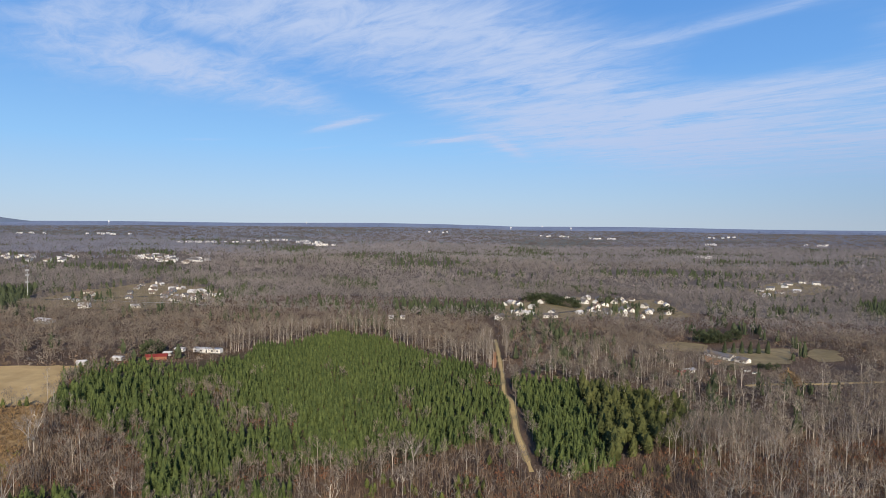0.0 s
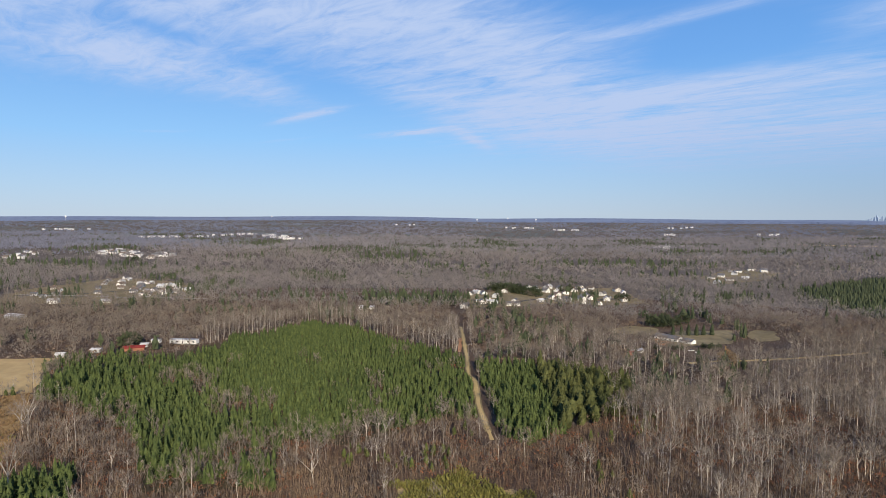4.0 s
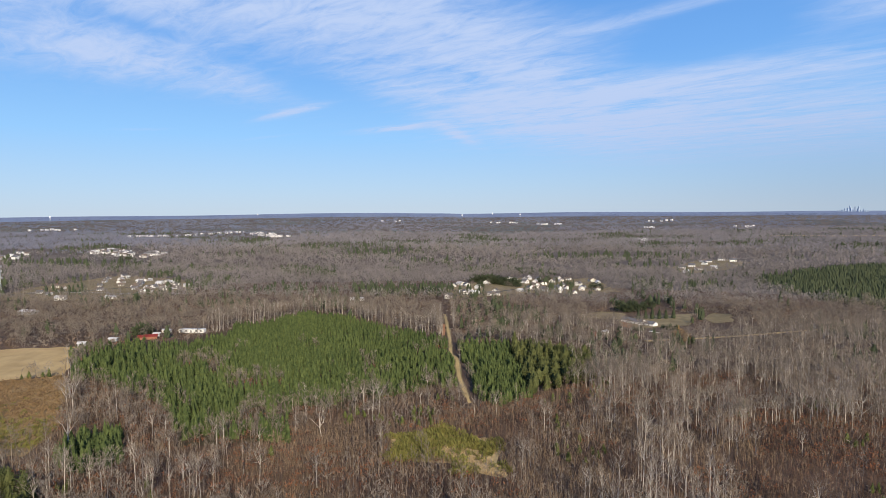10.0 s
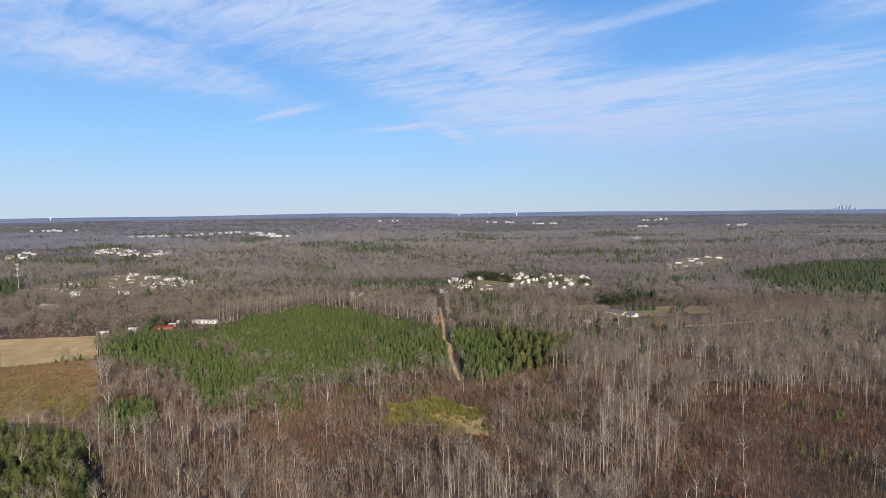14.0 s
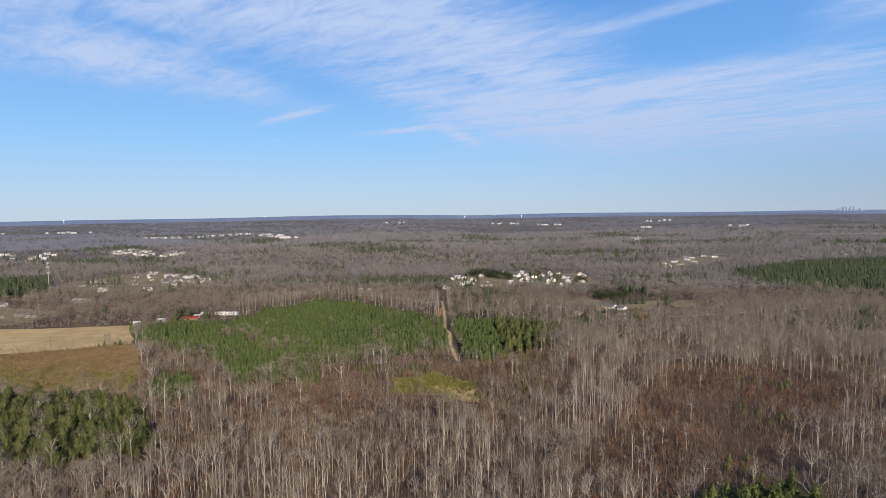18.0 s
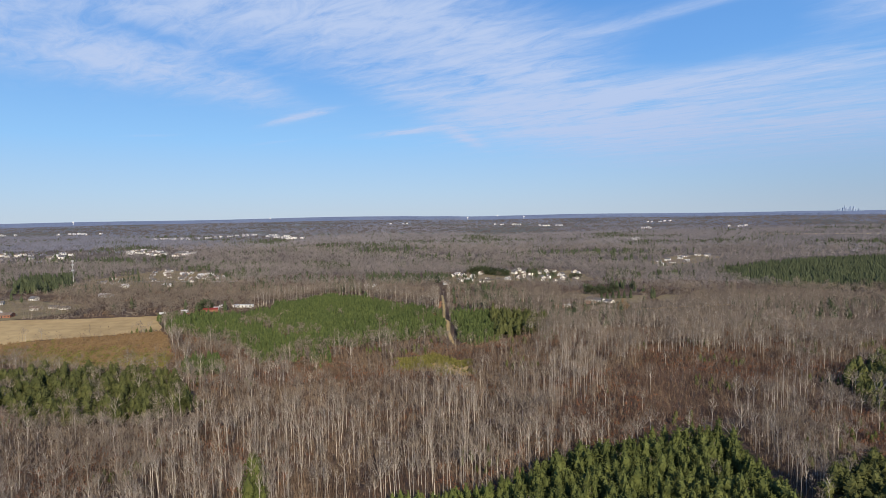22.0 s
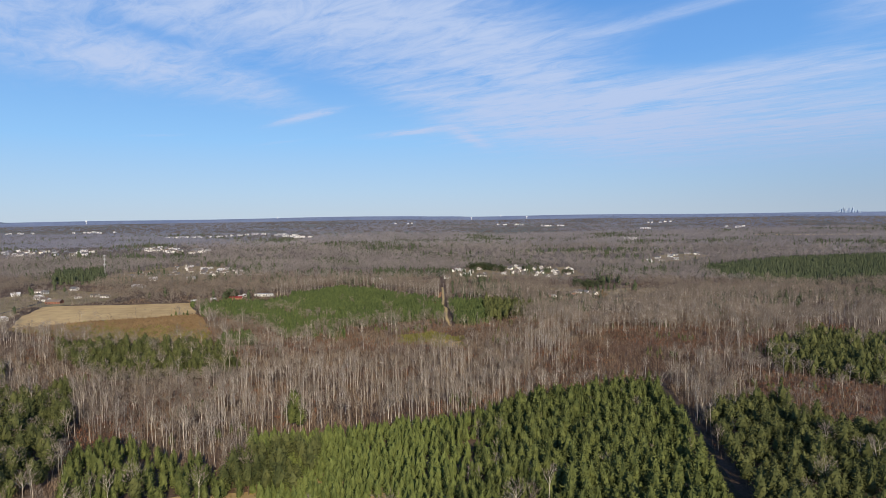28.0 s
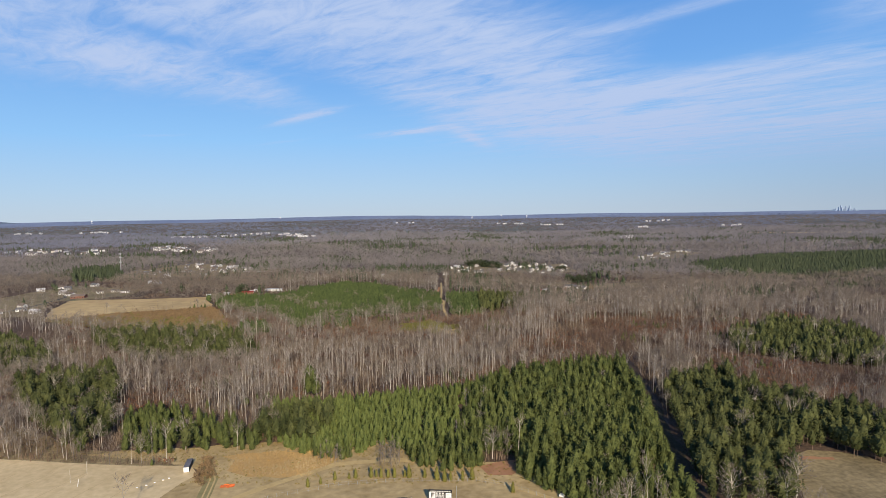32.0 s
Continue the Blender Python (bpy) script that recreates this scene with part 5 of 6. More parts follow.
# ---- houses and other things ----
def house(x, y, turn, w, d, h, pitch, wall, roof, label, group="", name="house", chimney=False, windows=3):
    """A gabled house along its own x axis."""
    z = float(land(np.array(float(x)), np.array(float(y))))
    ob = thing(name, pose(x, y, z, 0, 0, turn), label, "house" if name == "house" else name.replace("_", " "), group)
    top = h + d / 2 * pitch
    bm = bmesh.new()
    v = [bm.verts.new(c) for c in [(-w / 2, -d / 2, 0), (w / 2, -d / 2, 0), (w / 2, d / 2, 0), (-w / 2, d / 2, 0), (-w / 2, -d / 2, h), (w / 2, -d / 2, h),
                                   (w / 2, d / 2, h), (-w / 2, d / 2, h), (-w / 2, 0, top), (w / 2, 0, top)]]
    for f in [(0, 1, 5, 4), (2, 3, 7, 6), (1, 2, 6, 9, 5), (3, 0, 4, 8, 7), (3, 2, 1, 0)]:
        bm.faces.new([v[i] for i in f])
    part("wall", bm, wall, ob)
    e, k, th = 0.45, 0.5, 0.22
    drop = h - e * pitch
    bm = bmesh.new()
    for s in (-1, 1):
        c = [(-w / 2 - k, s * (d / 2 + e), drop), (w / 2 + k, s * (d / 2 + e), drop), (w / 2 + k, 0, top + 0.02), (-w / 2 - k, 0, top + 0.02)]
        lo = [bm.verts.new(q) for q in c]
        hi = [bm.verts.new((q[0], q[1], q[2] + th)) for q in c]
        bm.faces.new(lo)
        bm.faces.new(hi[::-1])
        for i in range(4):
            j = (i + 1) % 4
            bm.faces.new([lo[i], lo[j], hi[j], hi[i]])
    bmesh.ops.recalc_face_normals(bm, faces=bm.faces)
    part("roof", bm, roof, ob)
    for i in range(windows):
        u = (i + 0.5) / windows * w - w / 2
        if windows > 2 and i == windows // 2:
            part("door", boxed(u - 0.5, u + 0.5, -d / 2 - 0.06, -d / 2 + 0.02, 0.1, 2.1), PANE if wall is not PANE else WHITE, ob)
            continue
        part("window", boxed(u - 0.6, u + 0.6, -d / 2 - 0.05, -d / 2 + 0.02, 0.9, 2.1), PANE, ob)
    if windows > 1:
        part("window", boxed(w / 2 - 0.02, w / 2 + 0.05, -0.6, 0.6, 0.9, 2.1), PANE, ob)
    if chimney:
        part("chimney", boxed(w / 4 - 0.5, w / 4 + 0.5, 0.6, 1.5, h, top + 0.9), BRICK, ob)
    return ob


# the white house with its garage
house(178.1, 530.8, -52, 22, 9, 3.0, 0.42, WHITE, SHINGLE, "long white house with a dark grey shingle roof", windows=5, chimney=False)
house(189.5, 515.0, -52, 9, 7.5, 2.8, 0.45, WHITE, SHINGLE, "white gabled garage with a grey roof", name="garage", windows=1)


def pickup(x, y, turn, mat, label):
    ob = thing("car", pose(x, y, float(land(np.array(float(x)), np.array(float(y)))), 0, 0, turn), label, "car", "parked cars")
    part("body", boxed(-2.3, 2.3, -0.9, 0.9, 0.35, 0.95, bevel=0.12), mat, ob)
    part("cabin", boxed(-1.1, 1.0, -0.8, 0.8, 0.95, 1.5, bevel=0.2), PANE, ob, "dark glass cabin")
    for sx in (-1.45, 1.45):
        for sy in (-0.85, 0.85):
            part("wheel", tube(bmesh.new(), (sx, sy - 0.1, 0.33), (sx, sy + 0.1, 0.33), 0.33, 0.33, 10), BLACK, ob)
    return ob


pickup(175.5, 474.5, 20, WHITE, "white car parked below the white house")
pickup(177, 466, 35, WHITE, "white car parked on the drive")
pickup(-397.6, 448.7, 60, WHITE, "white car parked by the homes")
pickup(53.1, -79.2, 60, WHITE, "white car parked on the dirt track")


def mobile_home(x, y, turn, w, label):
    """A long white trailer home with a row of windows on dark underpinning."""
    ob = thing("mobile_home", pose(x, y, float(land(np.array(float(x)), np.array(float(y)))), 0, 0, turn), label, "mobile home")
    part("skirt", boxed(-w / 2 + 0.1, w / 2 - 0.1, -2.1, 2.1, 0, 0.8), GREYSKIRT, ob, "dark underpinning")
    part("body", boxed(-w / 2, w / 2, -2.2, 2.2, 0.8, 3.6, bevel=0.08), WHITE, ob)
    part("roof", boxed(-w / 2 - 0.15, w / 2 + 0.15, -2.35, 2.35, 3.6, 3.85, bevel=0.1), PALEROOF, ob, "pale metal roof")
    n = int(w / 4)
    for i in range(n):
        u = (i + 0.5) / n * w - w / 2
        tall = i == n // 2
        part("door" if tall else "window", boxed(u - (0.45 if tall else 0.7), u + (0.45 if tall else 0.7), -2.26, -2.18, 0.9 if tall else 1.8, 2.8), PANE, ob)
    part("step", boxed(-0.8, 0.8, -3.2, -2.3, 0, 0.8), WOODPOLE, ob)
    return ob


mobile_home(-209.9, 448.2, -4, 21, "long white mobile home with a row of dark windows")
house(-231, 449, 0, 6, 4, 2.3, 0.25, WHITE, PALEROOF, "small white shed with a pale metal roof", name="shed", windows=1)
house(-232.5, 435.6, 8, 5, 4, 2.2, 0.3, GREYWALL, PALEROOF, "small grey shed beside the woods", name="shed", windows=1)
house(-234, 424, 20, 13, 5, 2.3, 0.45, BRICK, REDROOF, "low shed with a bright red metal roof", name="shed", windows=0)
house(-256.6, 417.0, 0, 6, 4, 2.2, 0.25, GREYWALL, PALEROOF, "small grey shed at the wood's edge", name="shed", windows=1)
house(-271.9, 402, 20, 5, 4, 2.2, 0.4, GREYWALL, PALEROOF, "small pale outbuilding beside the field", name="shed", windows=1)

LOOKS = [(WHITE, SHINGLE, "white house with a grey shingle roof"), (CREAM, SHINGLE_BROWN, "cream house with a brown shingle roof"),
         (WHITE, SHINGLE_BROWN, "white house with a brown roof"), (GREYWALL, SHINGLE, "grey-sided house with a dark roof"), (WHITE, PALEROOF, "white house with a pale roof")]


def homes(places, group, low, high, wide=(11, 16), storeys=(2.8, 5.2), seed=1):
    r = random.Random(seed)
    for x, y in places:
        wall, roof, label = LOOKS[r.choice([0, 0, 0, 0, 1, 2, 2, 3, 4, 4])]
        house(x, y, r.uniform(low, high), r.uniform(*wide), r.uniform(0.62, 0.8) * min(wide[1], 11), r.uniform(*storeys), r.uniform(0.45, 0.75), wall, roof, label, group, windows=3, chimney=r.random() < 0.25)


homes([(3, 640), (28, 745), (20, 757), (77, 761), (99, 810), (112, 797), (126, 853), (142, 856), (127, 726), (148, 747), (165, 791), (184, 763), (204, 762),
       (222, 855), (174, 878), (110, 731), (90, 787), (158, 836), (139, 800), (120, 764), (191, 813), (57, 768)], "homes of the estate", 50, 130, (8, 11), storeys=(2.9, 3.8), seed=2)
r = random.Random(17)
lots = []
while len(lots) < 24:
    c = (r.uniform(5, 225), r.uniform(650, 890))
    if inside(np.array([c[0]]), np.array([c[1]]), SUBURB)[0] and all(math.hypot(c[0] - a, c[1] - b) > 17 for a, b in lots):
        lots.append(c)
homes(lots, "homes of the estate", 40, 140, (6, 9), storeys=(2.5, 3.2), seed=12)
house(27.7, 675.5, 0, 24, 8, 3.0, 0.4, WHITE, PALEROOF, "long low white house at the edge of the estate", "homes of the estate", windows=5)
house(55.4, 661.4, 4, 15, 8, 3.0, 0.4, WHITE, SHINGLE, "low white house at the edge of the estate", "homes of the estate")
homes([(-486, 860), (-415, 771), (-396, 717), (-378, 731), (-365, 688), (-364, 726), (-513, 742), (-449, 783), (-425, 803), (-338, 735), (-405, 746), (-466, 814), (-352, 706), (-372, 704), (-356, 742), (-388, 768), (-432, 752), (-346, 720), (-402, 728), (-440, 820)],
      "scattered homes", -30, 120, (6, 9), storeys=(2.5, 2.9), seed=3)
r = random.Random(41)
lots = []
while len(lots) < 22:
    c = (r.uniform(-500, -325), r.uniform(660, 860))
    if inside(np.array([c[0]]), np.array([c[1]]), HOMES_LEFT)[0] and all(math.hypot(c[0] - a, c[1] - b) > 15 for a, b in lots):
        lots.append(c)
homes(lots, "scattered homes", -20, 110, (4.5, 7.5), storeys=(2.3, 2.7), seed=43)
house(-434.5, 631.2, 10, 10, 8, 3.2, 0.6, WHITE, PALEROOF, "white house with a pale roof beside a road", "scattered homes")
house(-407.3, 540.8, -15, 16, 9, 3.0, 0.35, GREYWALL, PALEROOF, "low grey house with a pale blue-grey roof", "scattered homes")
house(-381.2, 638.2, 10, 12, 7, 2.8, 0.4, CREAM, PALEROOF, "pale low house with a light roof", "scattered homes")
homes([(424, 1016), (510, 1124), (558, 1149), (569, 1124), (478, 1009), (404, 948), (517, 1116), (451, 1038), (491, 1075), (442, 989)], "far cluster of homes", -40, 40, (9, 13), (3, 4.5), seed=4)
house(-428, 405, 8, 15, 9, 2.9, 0.4, BRICK, SHINGLE_BROWN, "long brick house with a brown roof beyond the field", "homes beyond the field", windows=5)
house(-397, 448, 5, 9, 6, 2.7, 0.4, WHITE, SHINGLE, "white house with a grey roof beyond the field", "homes beyond the field")
house(-414, 456, 5, 8, 6, 2.7, 0.4, CREAM, SHINGLE, "cream house with a grey roof beyond the field", "homes beyond the field")
house(-428, 446, 40, 7, 6, 2.8, 0.5, WHITE, SHINGLE_BROWN, "small white house with a brown roof beyond the field", "homes beyond the field")
homes([(-470, 440), (-497, 489), (-512, 500), (-452, 425), (-480, 520), (-520, 470)], "homes beyond the field", -20, 40, (7, 10), storeys=(2.6, 3.0), seed=5)
homes([(-428, 312), (-403, 297), (-446, 338), (-440, 296)], "homes by the field corner", -20, 60, (7, 9), storeys=(2.6, 3.0), seed=8)
house(-101.2, 631.7, 3, 16, 6, 2.8, 0.3, WHITE, PALEROOF, "long white house in the bare woods", windows=4)
house(119.9, 443.5, 10, 5, 4, 2.2, 0.3, BRICK, REDROOF, "small red-roofed shed in the woods", name="shed", windows=1)
house(127.8, 452.3, 30, 7, 4, 2.4, 0.3, WHITE, PALEROOF, "small white shed in the woods", name="shed", windows=1)


def block(x, y, turn, w, d, h, label, group):
    """A flat-roofed white works or store building."""
    ob = thing("warehouse", pose(x, y, float(land(np.array(float(x)), np.array(float(y)))), 0, 0, turn), label, "building", group)
    part("wall", boxed(-w / 2, w / 2, -d / 2, d / 2, 0, h), WHITE, ob)
    part("roof", boxed(-w / 2 - 0.4, w / 2 + 0.4, -d / 2 - 0.4, d / 2 + 0.4, h, h + 0.8), PALEROOF, ob)
    for i in range(4):
        u = (i + 0.5) / 4 * w - w / 2
        part("loading_door", boxed(u - w * 0.05, u + w * 0.05, -d / 2 - 0.15, -d / 2 + 0.05, 0, h * 0.55), GREYWALL, ob)
    return ob


r = random.Random(11)
for i in range(22):
    s = r.random()
    block(-755 + 195 * s + r.uniform(-20, 20), 2340 - 260 * s + r.uniform(-50, 50), r.uniform(-20, 20), r.uniform(9, 22), r.uniform(9, 14), r.uniform(5, 8), "white far-off building of a large estate", "far white buildings")
for i in range(16):
    block(-1150 + i * 8.6 + r.uniform(-3, 3), 2113 + i * 3 + r.uniform(-20, 25), r.uniform(-20, 20), r.uniform(5, 9), 8, r.uniform(4.5, 6.5), "white far-off row house", "far white rows")
for i in range(18):
    block(-985 + i * 9 + r.uniform(-6, 6), 2180 + i * 17 + r.uniform(-30, 30), r.uniform(-20, 20), r.uniform(6, 11), 8, r.uniform(4.5, 7), "white far-off row house", "far white rows")
for i in range(34):
    s = r.random()
    homes([(-870 + 235 * s, 1415 - 135 * s + r.uniform(-55, 55))], "roofs of a far housing estate", -30, 30, (10, 16), (4, 6), seed=20 + i)
for i in range(26):
    homes([(r.uniform(-1320, -900), r.uniform(1200, 1420))], "roofs of a far housing estate", -30, 30, (9, 14), (3.5, 5.5), seed=60 + i)
for cx, cy, n, sx in [(585, 3100, 10, 70), (965, 2700, 7, 40), (1380, 2620, 8, 45), (-1730, 2590, 12, 90), (350, 3280, 10, 90), (655, 1865, 5, 45), (-300, 3400, 5, 60), (1250, 3300, 6, 90), (-2000, 2500, 6, 70)]:
    for i in range(n):
        block(cx + r.uniform(-sx, sx), cy + r.uniform(-40, 40), r.uniform(-20, 20), r.uniform(6, 14), 9, r.uniform(5, 7), "pale building far off near the horizon", "far pale buildings")


# container, scoreboard and the rest of the sports ground
def container():
    ob = thing("storage_container", pose(-88.0, -55.2, 0.1, 0, 0, 104) @ Matrix.Diagonal((0.66, 0.8, 0.8, 1)), "dark storage container with white end doors on the turf edge", "container")
    part("body", boxed(-6.1, 6.1, -1.25, 1.25, 0.15, 2.6, bevel=0.04), NAVY, ob)
    part("roof", boxed(-6.15, 6.15, -1.3, 1.3, 2.6, 2.72), SHINGLE, ob, "dull grey roof")
    part("end_door", boxed(-6.2, -6.1, -1.2, -0.02, 0.2, 2.55), WHITE, ob, "white end door")
    part("end_door", boxed(-6.2, -6.1, 0.02, 1.2, 0.2, 2.55), WHITE, ob, "white end door")
    for i in range(11):
        for s in (-1, 1):
            part("rib", boxed(-5.7 + i * 1.1, -5.4 + i * 1.1, s * 1.27 - 0.03, s * 1.27 + 0.03, 0.25, 2.5), NAVY, ob)


container()


def scoreboard():
    ob = thing("scoreboard", pose(10.9, -83.7, 0, 0, 0, -4) @ Matrix.Diagonal((0.8, 1, 0.86, 1)), "black scoreboard with white side panels on steel posts", "scoreboard")
    part("board", boxed(-4.9, 4.9, -0.1, 0.45, 1.8, 5.1, bevel=0.05), BLACK, ob)
    part("header_panel", boxed(-4.7, 4.5, -0.17, -0.1, 4.45, 4.95), BLACK, ob)
    for i in range(9):
        u = -4.4 + i * 1.0
        part("lettering", boxed(u, u + 0.7, -0.2, -0.17, 4.55, 4.85), WHITE, ob, "white bar of lettering")
    part("side_panel", boxed(-4.7, -2.1, -0.17, -0.1, 2.0, 4.3), WHITE, ob, "white side panel")
    part("side_panel", boxed(2.3, 4.7, -0.17, -0.1, 2.0, 4.0), WHITE, ob, "white side panel")
    for a in [(-3.9, -3.45, 2.2, 4.1), (-3.45, -2.5, 3.65, 4.1), (-3.45, -2.8, 2.95, 3.35)]:
        part("letter_bar", boxed(a[0], a[1], -0.22, -0.17, a[2], a[3]), BLACK, ob, "black bar of a letter")
    for row, n in ((3.7, 3), (2.9, 6), (2.2, 5)):
        for i in range(n):
            u = -1.9 + i * 3.9 / n
            part("digit", boxed(u, u + 2.2 / n, -0.16, -0.1, row, row + 0.45), WHITE, ob, "white figure")
    for i in range(3):
        part("lettering", boxed(2.6, 4.4, -0.2, -0.17, 2.3 + i * 0.5, 2.5 + i * 0.5), GREYWALL, ob, "grey bar of lettering")
    for u in (-3.2, 0, 3.2):
        part("post", tube(bmesh.new(), (u, 0.55, -0.2), (u, 0.55, 5.0), 0.13, 0.13, 8), STEEL, ob)


scoreboard()


def goal(x, y):
    ob = thing("goal_post", pose(x, y, 0.1, 0, 0, 76), "white football goal post on pale turf", "goal post")
    part("support", tube(bmesh.new(), (0, 0.9, -0.2), (0, 0, 3.05), 0.08, 0.08), WHITE, ob)
    part("crossbar", tube(bmesh.new(), (-3.56, 0, 3.05), (3.56, 0, 3.05), 0.035, 0.035), STRAW, ob)
    for s in (-3.56, 3.56):
        part("upright", tube(bmesh.new(), (s, 0, 3.05), (s, 0, 8.0), 0.035, 0.03), CREAM, ob)


goal(-121.4, -70.1)
lamp = thing("field_pole", pose(16.4, -87.5, 0), "thin pale steel pole beside the scoreboard", "pole")
part("shaft", tube(bmesh.new(), (0, 0, -0.3), (0, 0, 7.5), 0.09, 0.06, 8), STEEL, lamp)
part("cap", tube(bmesh.new(), (0, 0, 7.5), (0, 0, 7.65), 0.09, 0.04, 8), STEEL, lamp)

# fence of thin posts behind the scoreboard
fence = thing("fence", pose(0, 0, 0), "low wire fence on thin posts round the field", "fence")
line = [(-59.2, -87.9), (-46.1, -79.1), (-36.1, -75.3), (-26.1, -70.9), (-6.1, -68.2), (23.7, -68.2), (36.6, -73.3), (53.5, -87.4)]
for (ax, ay), (bx, by) in zip(line, line[1:]):
    n = int(math.hypot(bx - ax, by - ay) / 3)
    for i in range(n):
        part("post", tube(bmesh.new(), (ax + (bx - ax) * i / n, ay + (by - ay) * i / n, -0.2), (ax + (bx - ax) * i / n, ay + (by - ay) * i / n, 1.5), 0.06, 0.05, 6), STEEL, fence)
    for z in (0.5, 1.4):
        part("wire", tube(bmesh.new(), (ax, ay, z), (bx, by, z), 0.015, 0.015, 4), STEEL, fence)
rail = thing("field_rail", pose(0, 0, 0), "dark low rail at the field's edge", "rail")
part("bar", tube(bmesh.new(), (-16, -84, 1.0), (1, -81.5, 1.0), 0.09, 0.09, 6), BLACK, rail)
for i in range(7):
    part("post", tube(bmesh.new(), (-16 + i * 17 / 6, -84 + i * 2.5 / 6, -0.2), (-16 + i * 17 / 6, -84 + i * 2.5 / 6, 1.05), 0.06, 0.06, 6), CREAM, rail)
net = thing("safety_net", pose(-66.6, -70.8, 0.08, 0, 0, 12), "crumpled orange plastic mesh on the grass", "netting")
bm = bmesh.new()
bmesh.ops.create_grid(bm, x_segments=12, y_segments=6, size=0.5, matrix=Matrix.Diagonal((5.0, 2.6, 1, 1)))
for v in bm.verts:
    v.co.z = 0.25 + 0.5 * noise.noise((v.co.x * 0.9, v.co.y * 0.9, 2))
part("sheet", bm, ORANGE_NET, net)
for i, (bx, by) in enumerate([(-99.4, -71.4), (-96.9, -69.7), (-94.9, -67.5), (-92.8, -65.5), (-91.3, -64.0)]):
    ob = thing("field_marker", pose(bx, by, 0.1), "small white marker block on the turf", "marker", "markers on the turf")
    part("block", boxed(-0.35, 0.35, -0.2, 0.2, 0, 0.3, bevel=0.05), WHITE, ob)

# row of small cypresses on the bank
row = [(-37.1, -71.6, 0.7), (-33.0, -69.3, 0.55), (-28.4, -66.2, 0.7), (-23.3, -65.4, 0.5), (-21.0, -64.8, 0.75), (-15.3, -64.2, 0.85), (-13.4, -64.0, 0.6), (-11.6, -64.3, 0.72), (-9.0, -64.3, 0.68),
       (-6.6, -64.4, 0.78), (-2.8, -64.2, 0.6), (-1.2, -64.5, 1.0), (4.6, -64.6, 0.72), (9.2, -67.0, 1.05), (12.0, -68.0, 0.9), (14.2, -67.2, 0.75), (18.6, -67.2, 0.75), (22.1, -66.8, 1.0), (36.0, -77.0, 0.8)]
rx, ry = np.array([a for a, b, c in row]), np.array([b for a, b, c in row])
single("cypress", CYPRESSES, (rx, ry), np.array([c for a, b, c in row]), [PINE_BARK, CYPRESS], "small olive-green cypress on the grass bank", "tree", "row of cypresses")

# evergreens by the homes
rx, ry = np.array([190, 197, 204, 211, 218, 226.0]), np.array([552, 551, 552, 552, 553, 554.0])
single("cypress", CYPRESSES, (rx, ry), rng.uniform(1.9, 2.3, 6), [PINE_BARK, PINE_FAR], "tall dense dark green evergreen behind the white house", "tree", "evergreens behind the white house")
EVERGREENS = [shrub(950 + k, 10, 4.6, 330, 1.7) for k in range(3)]
rx = np.array([186, 192, 200, 210, 206, 222, 119, -245, -243, 139, 152, 164, 172, 199, 207, 44, -664, -654.0])
ry = np.array([597, 592, 594, 600, 620, 612, 486, 434, 440, 826, 837, 845, 794, 765, 762, 724, 1186, 1192.0])
single("evergreen", EVERGREENS, (rx, ry), rng.uniform(0.9, 1.4, len(rx)), [PINE_BARK, PINE_FAR], "rounded dark evergreen tree beside homes", "tree", "evergreens by the homes")


rx, ry = np.linspace(40, 92, 12), np.linspace(789, 742, 12)
single("evergreen", EVERGREENS, (rx, ry), rng.uniform(1.2, 1.6, len(rx)), [PINE_BARK, PINE_FAR], "dark evergreen in a tall hedge row by the estate", "tree", "hedge row of the estate")
rx, ry = np.array([162, 165, 169, 193, 196, 202, 149.0]), np.array([483, 477, 480, 493, 486, 487, 477.0])
single("evergreen_bush", EVERGREENS, (rx, ry), rng.uniform(0.45, 0.6, len(rx)), [PINE_BARK, PINE_FAR], "dark evergreen bush in front of the white house", "bush", "bushes by the white house")


single("brown_oak", EVERGREENS, (np.array([177.0, 184.0]), np.array([420.0, 425.0])), np.array([1.15, 0.85]), [BARK, RUST], "round oak that kept its rust-brown leaves", "tree", "brown oaks by the dirt road")

# poles, wires, masts
def pole(x, y, h, arm=True):
    ob = thing("utility_pole", pose(x, y, float(land(np.array(float(x)), np.array(float(y)))), 0, 0, 15), "weathered wooden utility pole", "pole", "utility poles")
    part("shaft", tube(bmesh.new(), (0, 0, -0.5), (0, 0, h), 0.2, 0.13, 8), WOODPOLE, ob)
    if arm:
        part("crossarm", boxed(-1.3, 1.3, -0.07, 0.07, h - 0.9, h - 0.7), WOODPOLE, ob)
        for u in (-1.1, 1.1):
            part("insulator", tube(bmesh.new(), (u, 0, h - 0.7), (u, 0, h - 0.45), 0.07, 0.05, 6), STEEL, ob)


pole(1.0, 428.7, 9)
pole(5.7, 359.4, 9)
pole(-1.2, 511.8, 9)
for px, py in [(-331, 626), (-405, 633), (-483, 641), (-391, 449), (-425, 497), (-392, 392), (-454, 670), (-507, 661), (243, 539)]:
    pole(px, py, 13)
wires = thing("power_line", pose(0, 0, 0), "thin sagging wires between wooden poles", "wires")
spots = [(-483, 641), (-405, 633), (-331, 626), (-253, 620)]
for (ax, ay), (bx, by) in zip(spots, spots[1:]):
    for off in (-1.1, 1.1):
        seg = [(ax + (bx - ax) * s / 8, ay + (by - ay) * s / 8 + off, 12.6 - 4 * 1.2 * (s / 8) * (1 - s / 8)) for s in range(9)]
        bm = bmesh.new()
        for a, b in zip(seg, seg[1:]):
            tube(bm, a, b, 0.05, 0.05, 4)
        part("wire", bm, STEEL, wires)


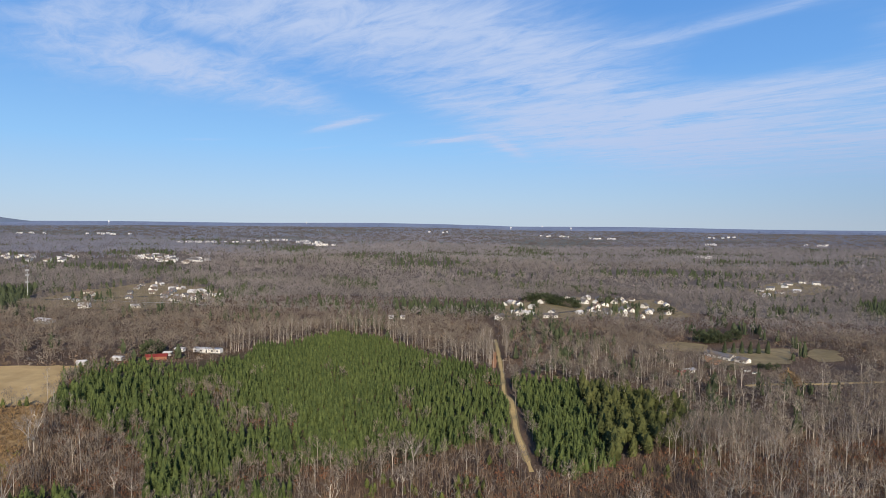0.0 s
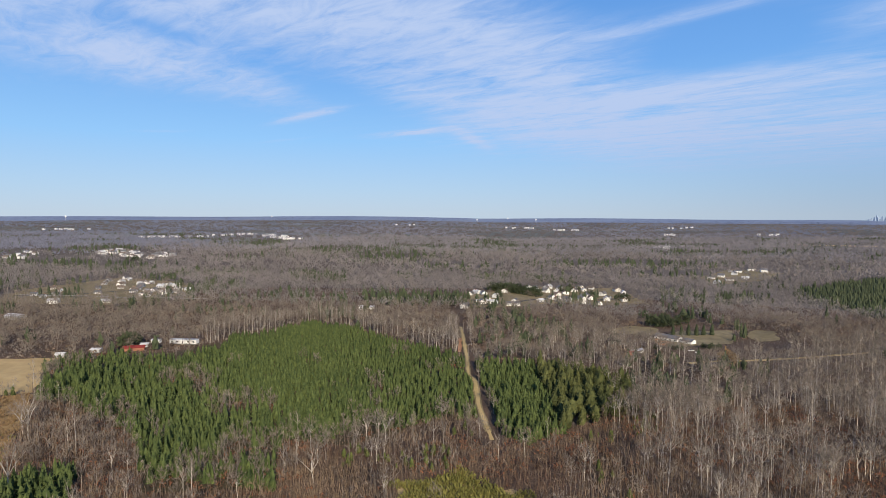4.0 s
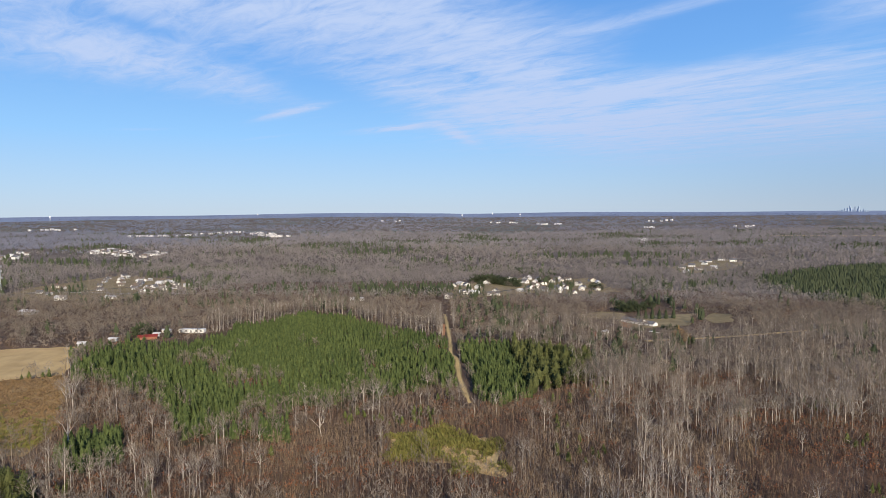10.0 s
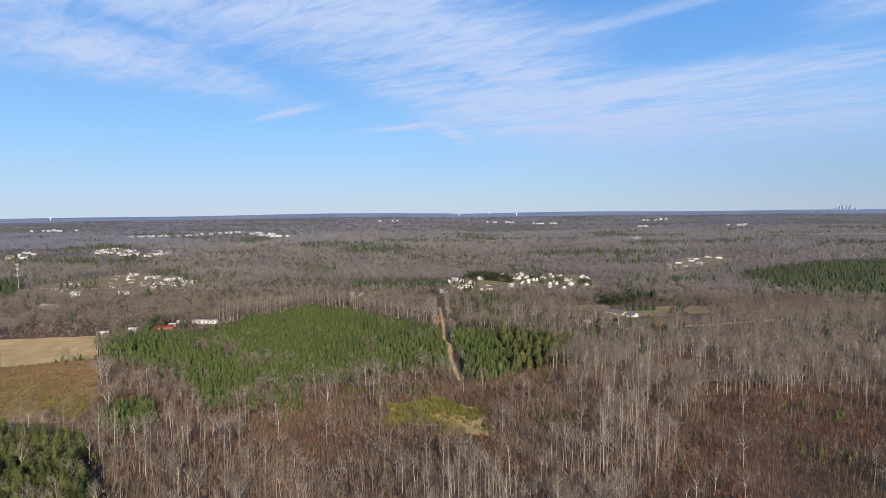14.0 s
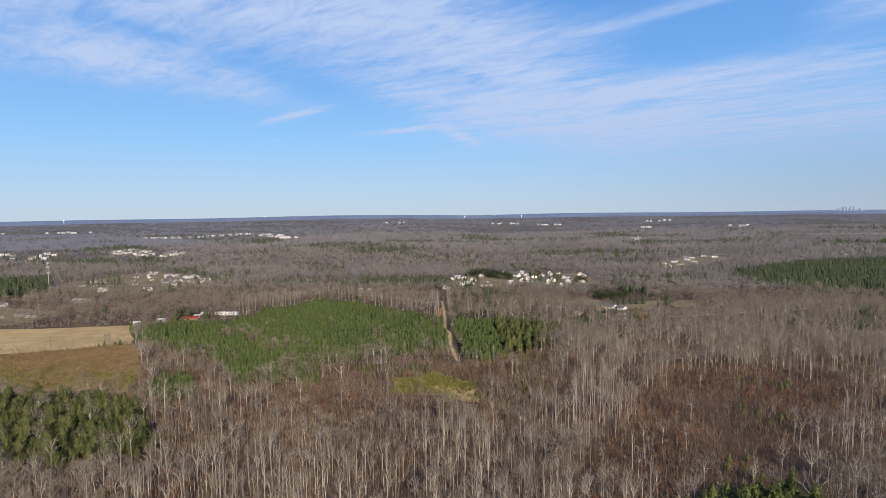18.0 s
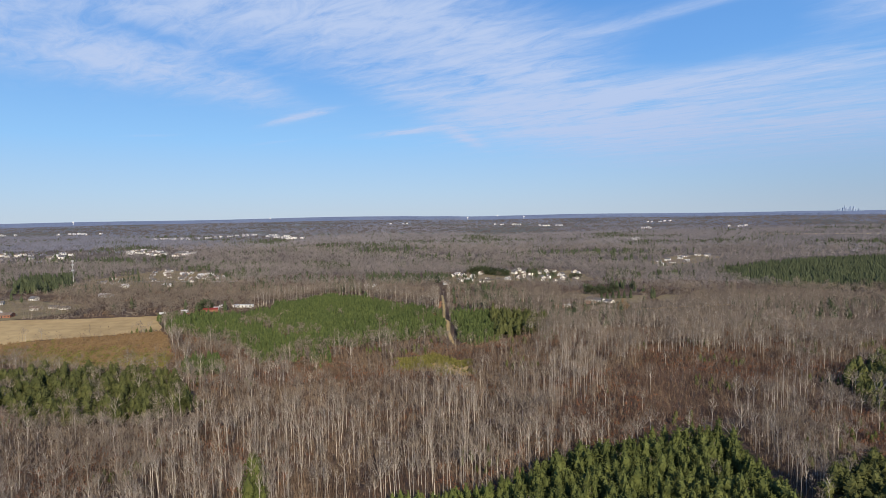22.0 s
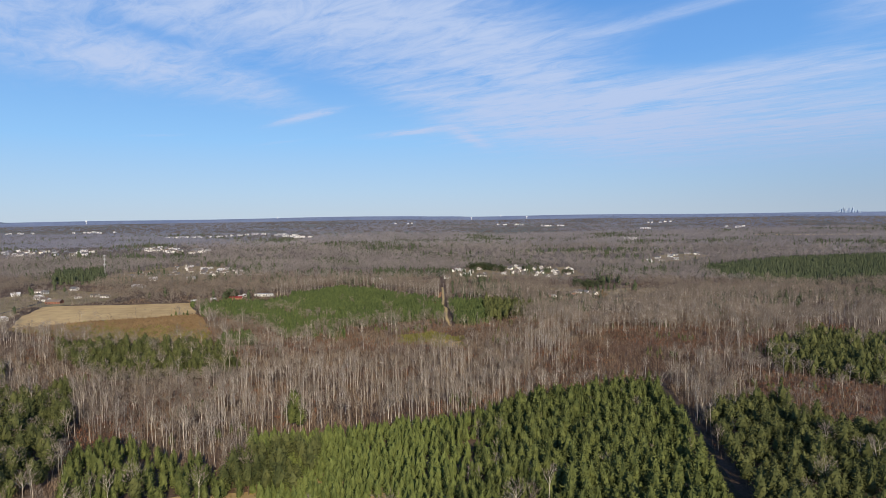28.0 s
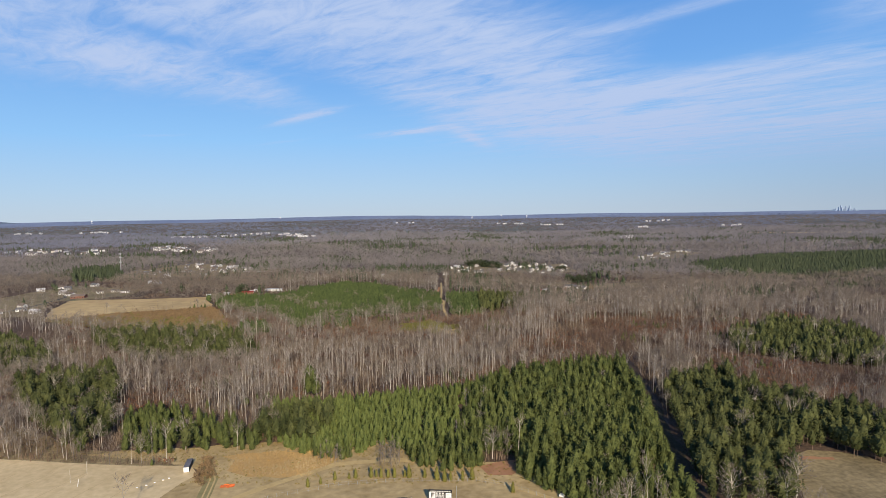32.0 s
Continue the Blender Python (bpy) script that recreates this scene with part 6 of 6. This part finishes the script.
def antenna(x, y, h):
    """A slim mast with bands of pale antennas."""
    ob = thing("antenna_mast", pose(x, y, 0), "slim steel mast with three tiers of grey antennas", "mast")
    part("shaft", tube(bmesh.new(), (0, 0, -0.5), (0, 0, h), 0.45, 0.25, 10), STEEL, ob)
    for z in (h - 1.5, h - 7, h - 15):
        part("platform", tube(bmesh.new(), (0, 0, z - 0.25), (0, 0, z), 1.5, 1.5, 12), STEEL, ob)
        for k in range(9):
            a = k * 2 * math.pi / 9
            part("antenna", boxed(1.6 * math.cos(a) - 0.25, 1.6 * math.cos(a) + 0.25, 1.6 * math.sin(a) - 0.2, 1.6 * math.sin(a) + 0.2, z - 1.0, z + 1.0), GREYWALL, ob)


antenna(-527, 666, 41)


def water_tower(x, y, top):
    """A white water tower far off: a bulb on a slim column."""
    z = float(land(np.array(float(x)), np.array(float(y))))
    ob = thing("water_tower", pose(x, y, z), "white water tower near the horizon", "water tower", "far water towers")
    part("column", tube(bmesh.new(), (0, 0, -1), (0, 0, top - 6), 1.6, 1.2, 12), TOWERWHITE, ob)
    bm = bmesh.new()
    bmesh.ops.create_uvsphere(bm, u_segments=16, v_segments=10, radius=1, matrix=Matrix.Translation((0, 0, top - 7)) @ Matrix.Diagonal((5.5, 5.5, 5, 1)))
    part("tank", bm, TOWERWHITE, ob)


for bearing, dist, top in [(-33.0, 4300, 26), (2.0, 4200, 22), (7.5, 4200, 23), (4.9, 4500, 20), (-17.0, 4500, 18)]:
    a = radians(bearing)
    water_tower(dist * math.sin(a), dist * math.cos(a) - 100, top)

# the hazy rim of the land, the far hill and the city skyline: haze is in their colours
def rim():
    ang = np.linspace(0, 2 * np.pi, 721)[:-1]
    v, t = [], []
    n = len(ang)
    for d, f in ((4300, 0), (4560, 1), (4700, 0)):
        x, y = d * np.sin(ang), d * np.cos(ang) - 100
        bump = np.array([3.0 * noise.noise((3 * math.sin(a) * 6, 3 * math.cos(a) * 6, 5)) + 1.5 * noise.noise((40 * math.sin(a), 40 * math.cos(a), 2)) for a in ang])
        v.append(np.stack([x, y, land(x, y) - 0.5 + f * (5 + bump)], -1))
    k = np.arange(n)
    for i in range(2):
        a, b = i * n + k, i * n + (k + 1) % n
        t += [np.stack([a, b, b + n], 1), np.stack([a, b + n, a + n], 1)]
    tagged(new("backdrop_rim", mesh_from("backdrop_rim", np.concatenate(v), np.concatenate(t), [HORIZON], smooth=True)), "wooded land along the horizon with blue haze in its colour", "backdrop", kind="structure")


rim()
bm = bmesh.new()
n = 40
for i in range(n + 1):
    s = i / n
    a = radians(-50 + 12.2 * s)
    hgt = 52 * math.sin(math.pi * min(1, s * 1.0)) ** 1.3 * (1 + 0.1 * noise.noise((s * 7, 0, 0)))
    for d, z in ((4450, 40), (4560, 72 + hgt), (4660, 40)):
        bm.verts.new((d * math.sin(a), d * math.cos(a) - 100, z))
bm.verts.ensure_lookup_table()
for i in range(n):
    for j in range(2):
        bm.faces.new([bm.verts[i * 3 + j], bm.verts[i * 3 + j + 1], bm.verts[i * 3 + j + 4], bm.verts[i * 3 + j + 3]])
me = bpy.data.meshes.new("backdrop_hill")
bm.to_mesh(me)
bm.free()
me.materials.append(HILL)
tagged(new("backdrop_hill", me), "long hill on the horizon with blue haze in its colour", "backdrop", kind="structure")
r = random.Random(5)
for i in range(16):
    a = radians(33.5 + i * 0.13 + r.uniform(-0.05, 0.05))
    d = 4560
    hgt = [6, 9, 14, 10, 18, 26, 36, 24, 15, 30, 20, 33, 12, 16, 9, 7][i]
    x, y = d * math.sin(a), d * math.cos(a) - 100
    ob = thing("tower_block", pose(x, y, float(land(np.array(x), np.array(y))) - 1, 0, 0, r.uniform(0, 40)), "city tower on the horizon with pale blue haze in its colour", "skyscraper", "city skyline")
    w = r.uniform(3, 5)
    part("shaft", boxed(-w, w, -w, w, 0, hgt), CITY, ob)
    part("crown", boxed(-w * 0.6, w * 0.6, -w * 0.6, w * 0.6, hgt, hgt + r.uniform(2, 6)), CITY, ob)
